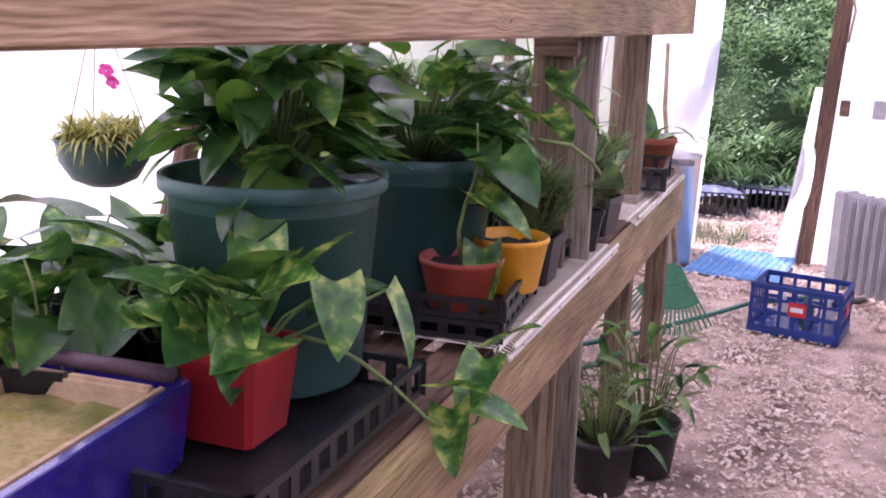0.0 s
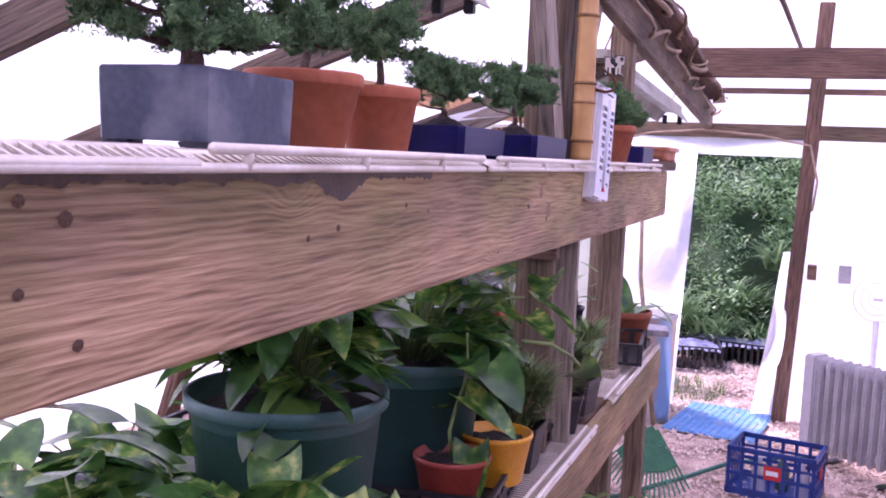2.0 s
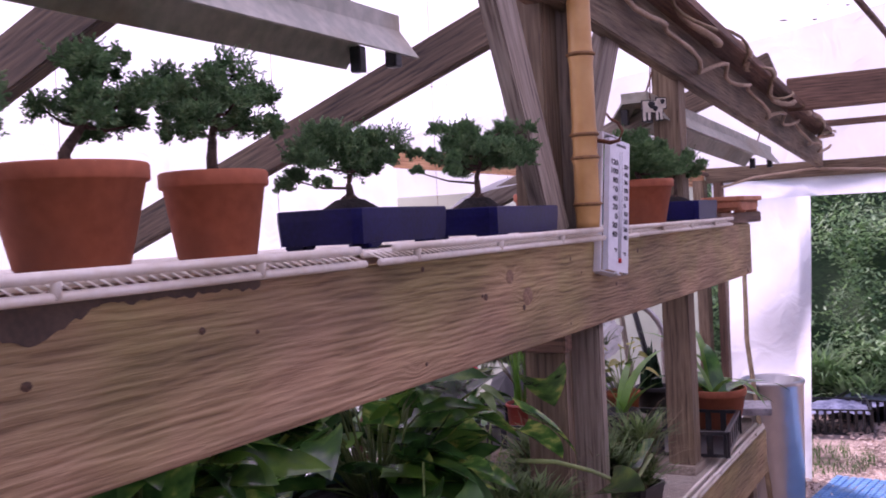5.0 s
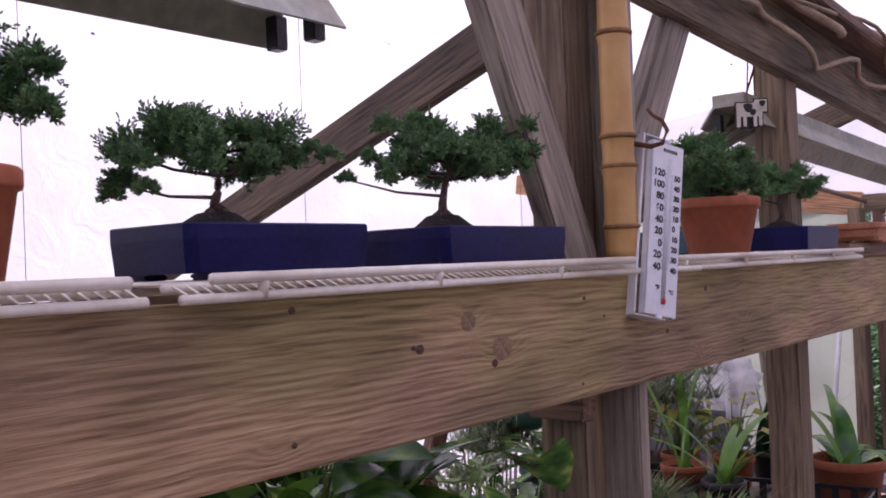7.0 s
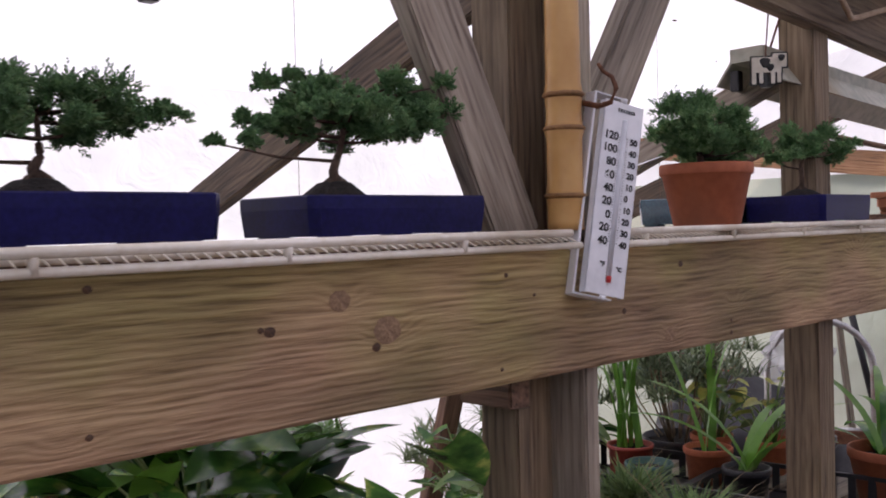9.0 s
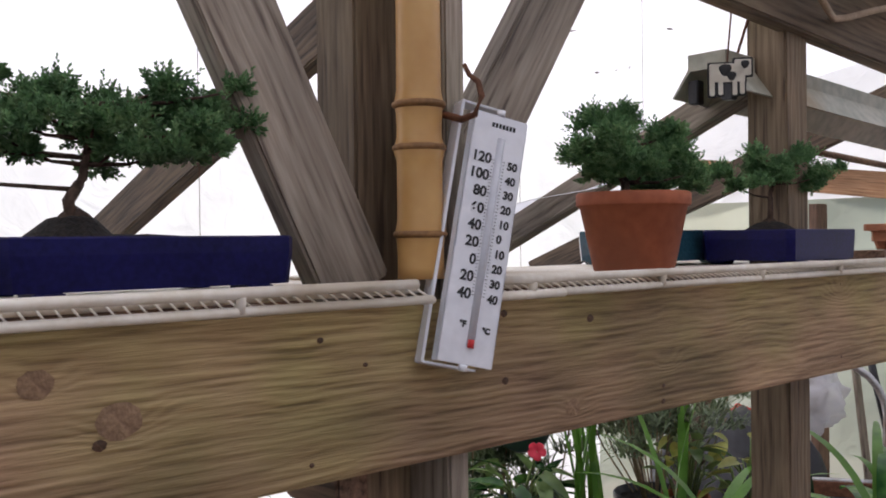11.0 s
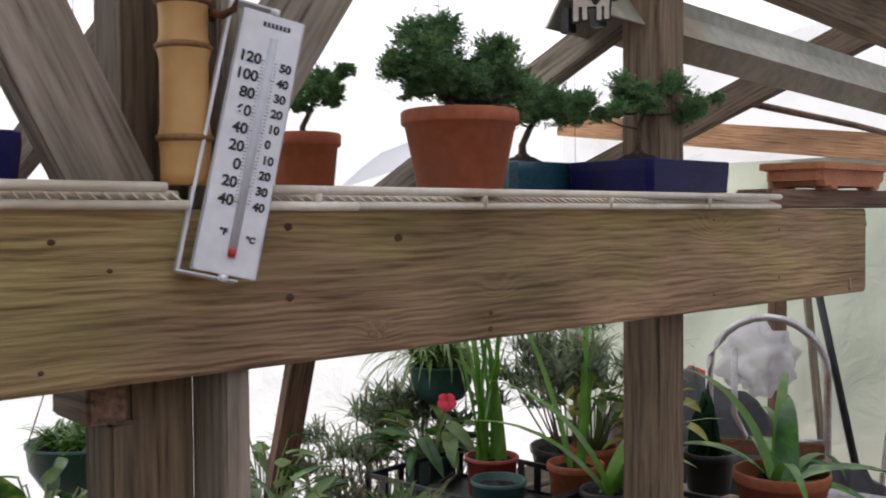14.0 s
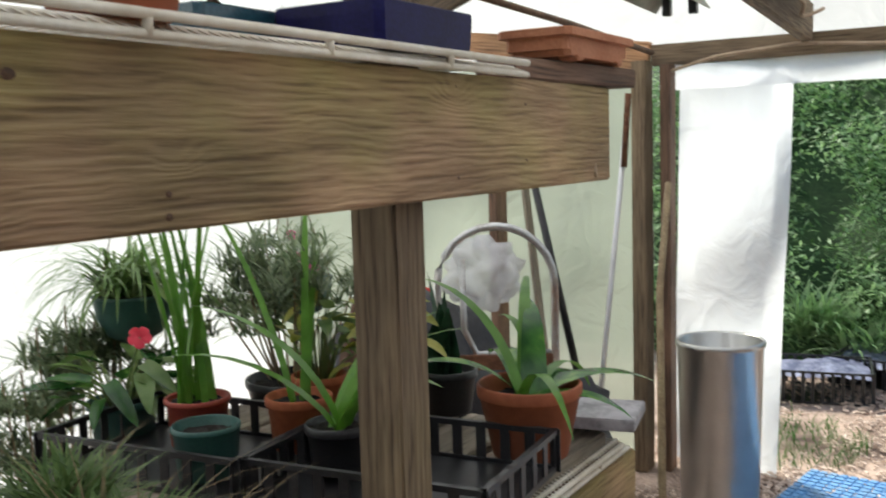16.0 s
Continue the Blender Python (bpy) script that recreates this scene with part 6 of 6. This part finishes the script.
def lump(name, x, y, z, rx, ry, rz, mat, label, cat, seed=1, crease=0.35):
    bm = bmesh.new()
    bmesh.ops.create_icosphere(bm, subdivisions=4, radius=1.0)
    for v in bm.verts:
        k = 1 + crease * noise.noise(v.co * 2.3 + Vector((seed, 0, 0))) + 0.5 * crease * abs(noise.noise(v.co * 6 + Vector((0, seed, 0))))
        v.co = Vector((v.co.x * rx * k, v.co.y * ry * k, max(-0.9, v.co.z) * rz * k))
    ob = bm_ob(name, bm, mat, None, True)
    ob.location = (x, y, z)
    return tagged(ob, label, cat)


lump("black_bag", -1.55, 6.95, 0.45, 0.42, 0.42, 0.48, BLACKBAG, "heap of black plastic bags and cloth", "bag", 3)
lump("black_bag", -1.05, 7.2, 0.28, 0.35, 0.3, 0.32, BLACKBAG, "black plastic bag on the floor", "bag", 5)
lump("clear_bag", -1.42, 7.4, 1.02, 0.16, 0.14, 0.15, CLEARBAG, "crumpled clear plastic bag", "bag", 7, 0.6)
lump("red_cloth", -1.72, 7.3, 0.88, 0.09, 0.07, 0.07, REDCLOTH, "bright red cloth bundle on the bags", "cloth", 9)
frame_part(board("trim_back_stud", (-1.62, 7.95, 0), (-1.62, 7.95, 2.0), 0.05, 0.12, DARKWOOD), "brown wooden stud of the end wall", "post")
tagged(tube_ob("pole", [(-1.05, 7.85, 0.0), (-0.86, 7.86, 1.75)], 0.014, WHITEP), "white pole leaning in the corner", "pole")
tagged(tube_ob("pole", [(-0.875, 7.85, 1.5), (-0.85, 7.85, 1.85)], 0.016, RUST), "red grip of the leaning white pole", "pole")
tagged(tube_ob("dark_pole", [(-1.02, 7.7, 0.3), (-1.38, 7.75, 1.75)], 0.02, BLACKP), "black pole leaning in the corner", "pole")
tagged(board("leaning_board", (-1.2, 7.75, 0.0), (-1.42, 7.8, 1.75), 0.02, 0.06, GREYWOOD), "weathered board leaning in the corner", "board")

# ---- outside the doorway: earth, trays, planted bank ----
for x, y, rz in ((0.20, 10.15, -10), (-0.45, 9.7, 10)):
    tr_ = nursery_tray(x, y, 0.9, 0.5, 0.20, rz, 0.0, "black plastic tray with crumpled silvery film outside")
    lumpy = rough_sheet("silvery_film", -0.44, 0.44, -0.25, 0.25, 0.04, BLUEFILM, 0.05, 0.17)
    lumpy.parent = tr_
bankv, bankf = [], []
nx, ny = 40, 14
for i in range(nx + 1):
    for j in range(ny + 1):
        x, y = -5 + 10 * i / nx, 10.5 + 6 * j / ny
        bankv.append((x, y, -0.1 + 3.6 * (j / ny) ** 0.8 + 0.15 * noise.noise(Vector((x, y, 1)))))
for i in range(nx):
    for j in range(ny):
        bankf.append((i * (ny + 1) + j, (i + 1) * (ny + 1) + j, (i + 1) * (ny + 1) + j + 1, i * (ny + 1) + j + 1))
tagged(mesh_ob("backdrop_bank", bankv, bankf, BANK, None, True), "steep green planted bank behind the greenhouse", "bank", kind="structure")
rnd = random.Random(77)
lv, lf = [], []
for _ in range(60000):
    x = rnd.uniform(-2.6, 2.2)
    j = rnd.random()
    y = 10.4 + 4.6 * j
    z = -0.05 + 3.6 * (max(0, y - 10.5) / 6) ** 0.8 + rnd.uniform(0.0, 0.55) + 0.25 * noise.noise(Vector((x * 1.5, y * 1.5, 4)))
    if noise.noise(Vector((x * 2.3, y * 0.8, z * 2.3))) < rnd.uniform(-0.45, 0.1):
        continue
    a = rnd.uniform(0, 2 * math.pi)
    L, w = rnd.uniform(0.04, 0.11), rnd.uniform(0.007, 0.018)
    e = rnd.uniform(-0.5, 0.9)
    d = Vector((math.cos(a) * math.cos(e), math.sin(a) * math.cos(e), math.sin(e)))
    s = Vector((-math.sin(a), math.cos(a), rnd.uniform(-0.5, 0.5))).normalized()
    p = Vector((x, y, z))
    k = len(lv)
    lv += [p, p + d * L * 0.5 + s * w, p + d * L, p + d * L * 0.5 - s * w]
    lf.append((k, k + 1, k + 2, k + 3))
tagged(mesh_ob("bank_foliage", lv, lf, FERN, None, True), "dense feathery green foliage on the bank", "foliage", kind="stuff")
for i, (x, y, z) in enumerate(((0.35, 10.45, 0.05), (-0.15, 10.5, 0.05), (0.65, 10.7, 0.2), (0.1, 10.9, 0.35), (-0.5, 10.7, 0.2), (0.45, 11.3, 0.75))):
    tagged(blades("tall_weed", None, 190, (x, y, z), 1.0, 0.55, 0.022, FERN, 420 + i, 0.8, 0.6, 6, 0.16), "tall arching green weeds on the bank", "plant", "weeds on the bank", "stuff")
tuft = blades("grass_tuft", None, 500, (-0.3, 8.6, 0.0), 1.0, 0.14, 0.006, GRASS, 401, 0.6, 0.6, 4, 0.45)
tagged(tuft, "short grass beside the doorway", "grass", kind="stuff")

# wood chips on the path
rnd = random.Random(5)
cv, cf = [], []
for _ in range(27000):
    x, y = rnd.uniform(-0.9, 1.9), rnd.uniform(3.2, 10.0)
    if noise.noise(Vector((x * 1.6, y * 1.6, 8))) < -0.12 + rnd.uniform(-0.25, 0.25):
        continue
    L, w, t = rnd.uniform(0.004, 0.015), rnd.uniform(0.003, 0.008), rnd.uniform(0.0015, 0.004)
    m = pose(x, y, 0.012 + rnd.uniform(0, 0.012), rnd.uniform(-25, 25), rnd.uniform(-25, 25), rnd.uniform(0, 360))
    k = len(cv)
    cv += [m @ Vector((sx * L, sy * w, sz * t)) for sx in (-1, 1) for sy in (-1, 1) for sz in (-1, 1)]
    cf += [tuple(k + q for q in f) for f in ((0, 1, 3, 2), (4, 6, 7, 5), (0, 4, 5, 1), (2, 3, 7, 6), (1, 5, 7, 3), (0, 2, 6, 4))]
tagged(mesh_ob("wood_chips", cv, cf, CHIP), "pale pinkish wood chips scattered on dark earth", "wood chips", kind="stuff")

# dead leaves and dirt lying on the roof film
rnd = random.Random(12)
dv, df = [], []
for _ in range(150):
    x, y = rnd.uniform(-2.2, 2.8), rnd.uniform(0.5, 7.9)
    z = (LEFT_Z + (x - LEFT_X) * (RIDGE_Z - LEFT_Z) / (RIDGE_X - LEFT_X) if x < RIDGE_X else RIDGE_Z + (x - RIDGE_X) * (RIGHT_Z - RIDGE_Z) / (RIGHT_X - RIDGE_X)) - 0.035
    L, w, a = rnd.uniform(0.008, 0.035), rnd.uniform(0.003, 0.008), rnd.uniform(0, 6.3)
    c, q = math.cos(a), math.sin(a)
    k = len(dv)
    dv += [(x + L * c, y + L * q, z), (x - w * q, y + w * c, z - 0.004), (x - L * c, y - L * q, z), (x + w * q, y - w * c, z + 0.004)]
    df.append((k, k + 1, k + 2, k + 3))
tagged(mesh_ob("roof_litter", dv, df, KNOT), "dead leaves and dirt caught on the roof film", "litter", kind="stuff")
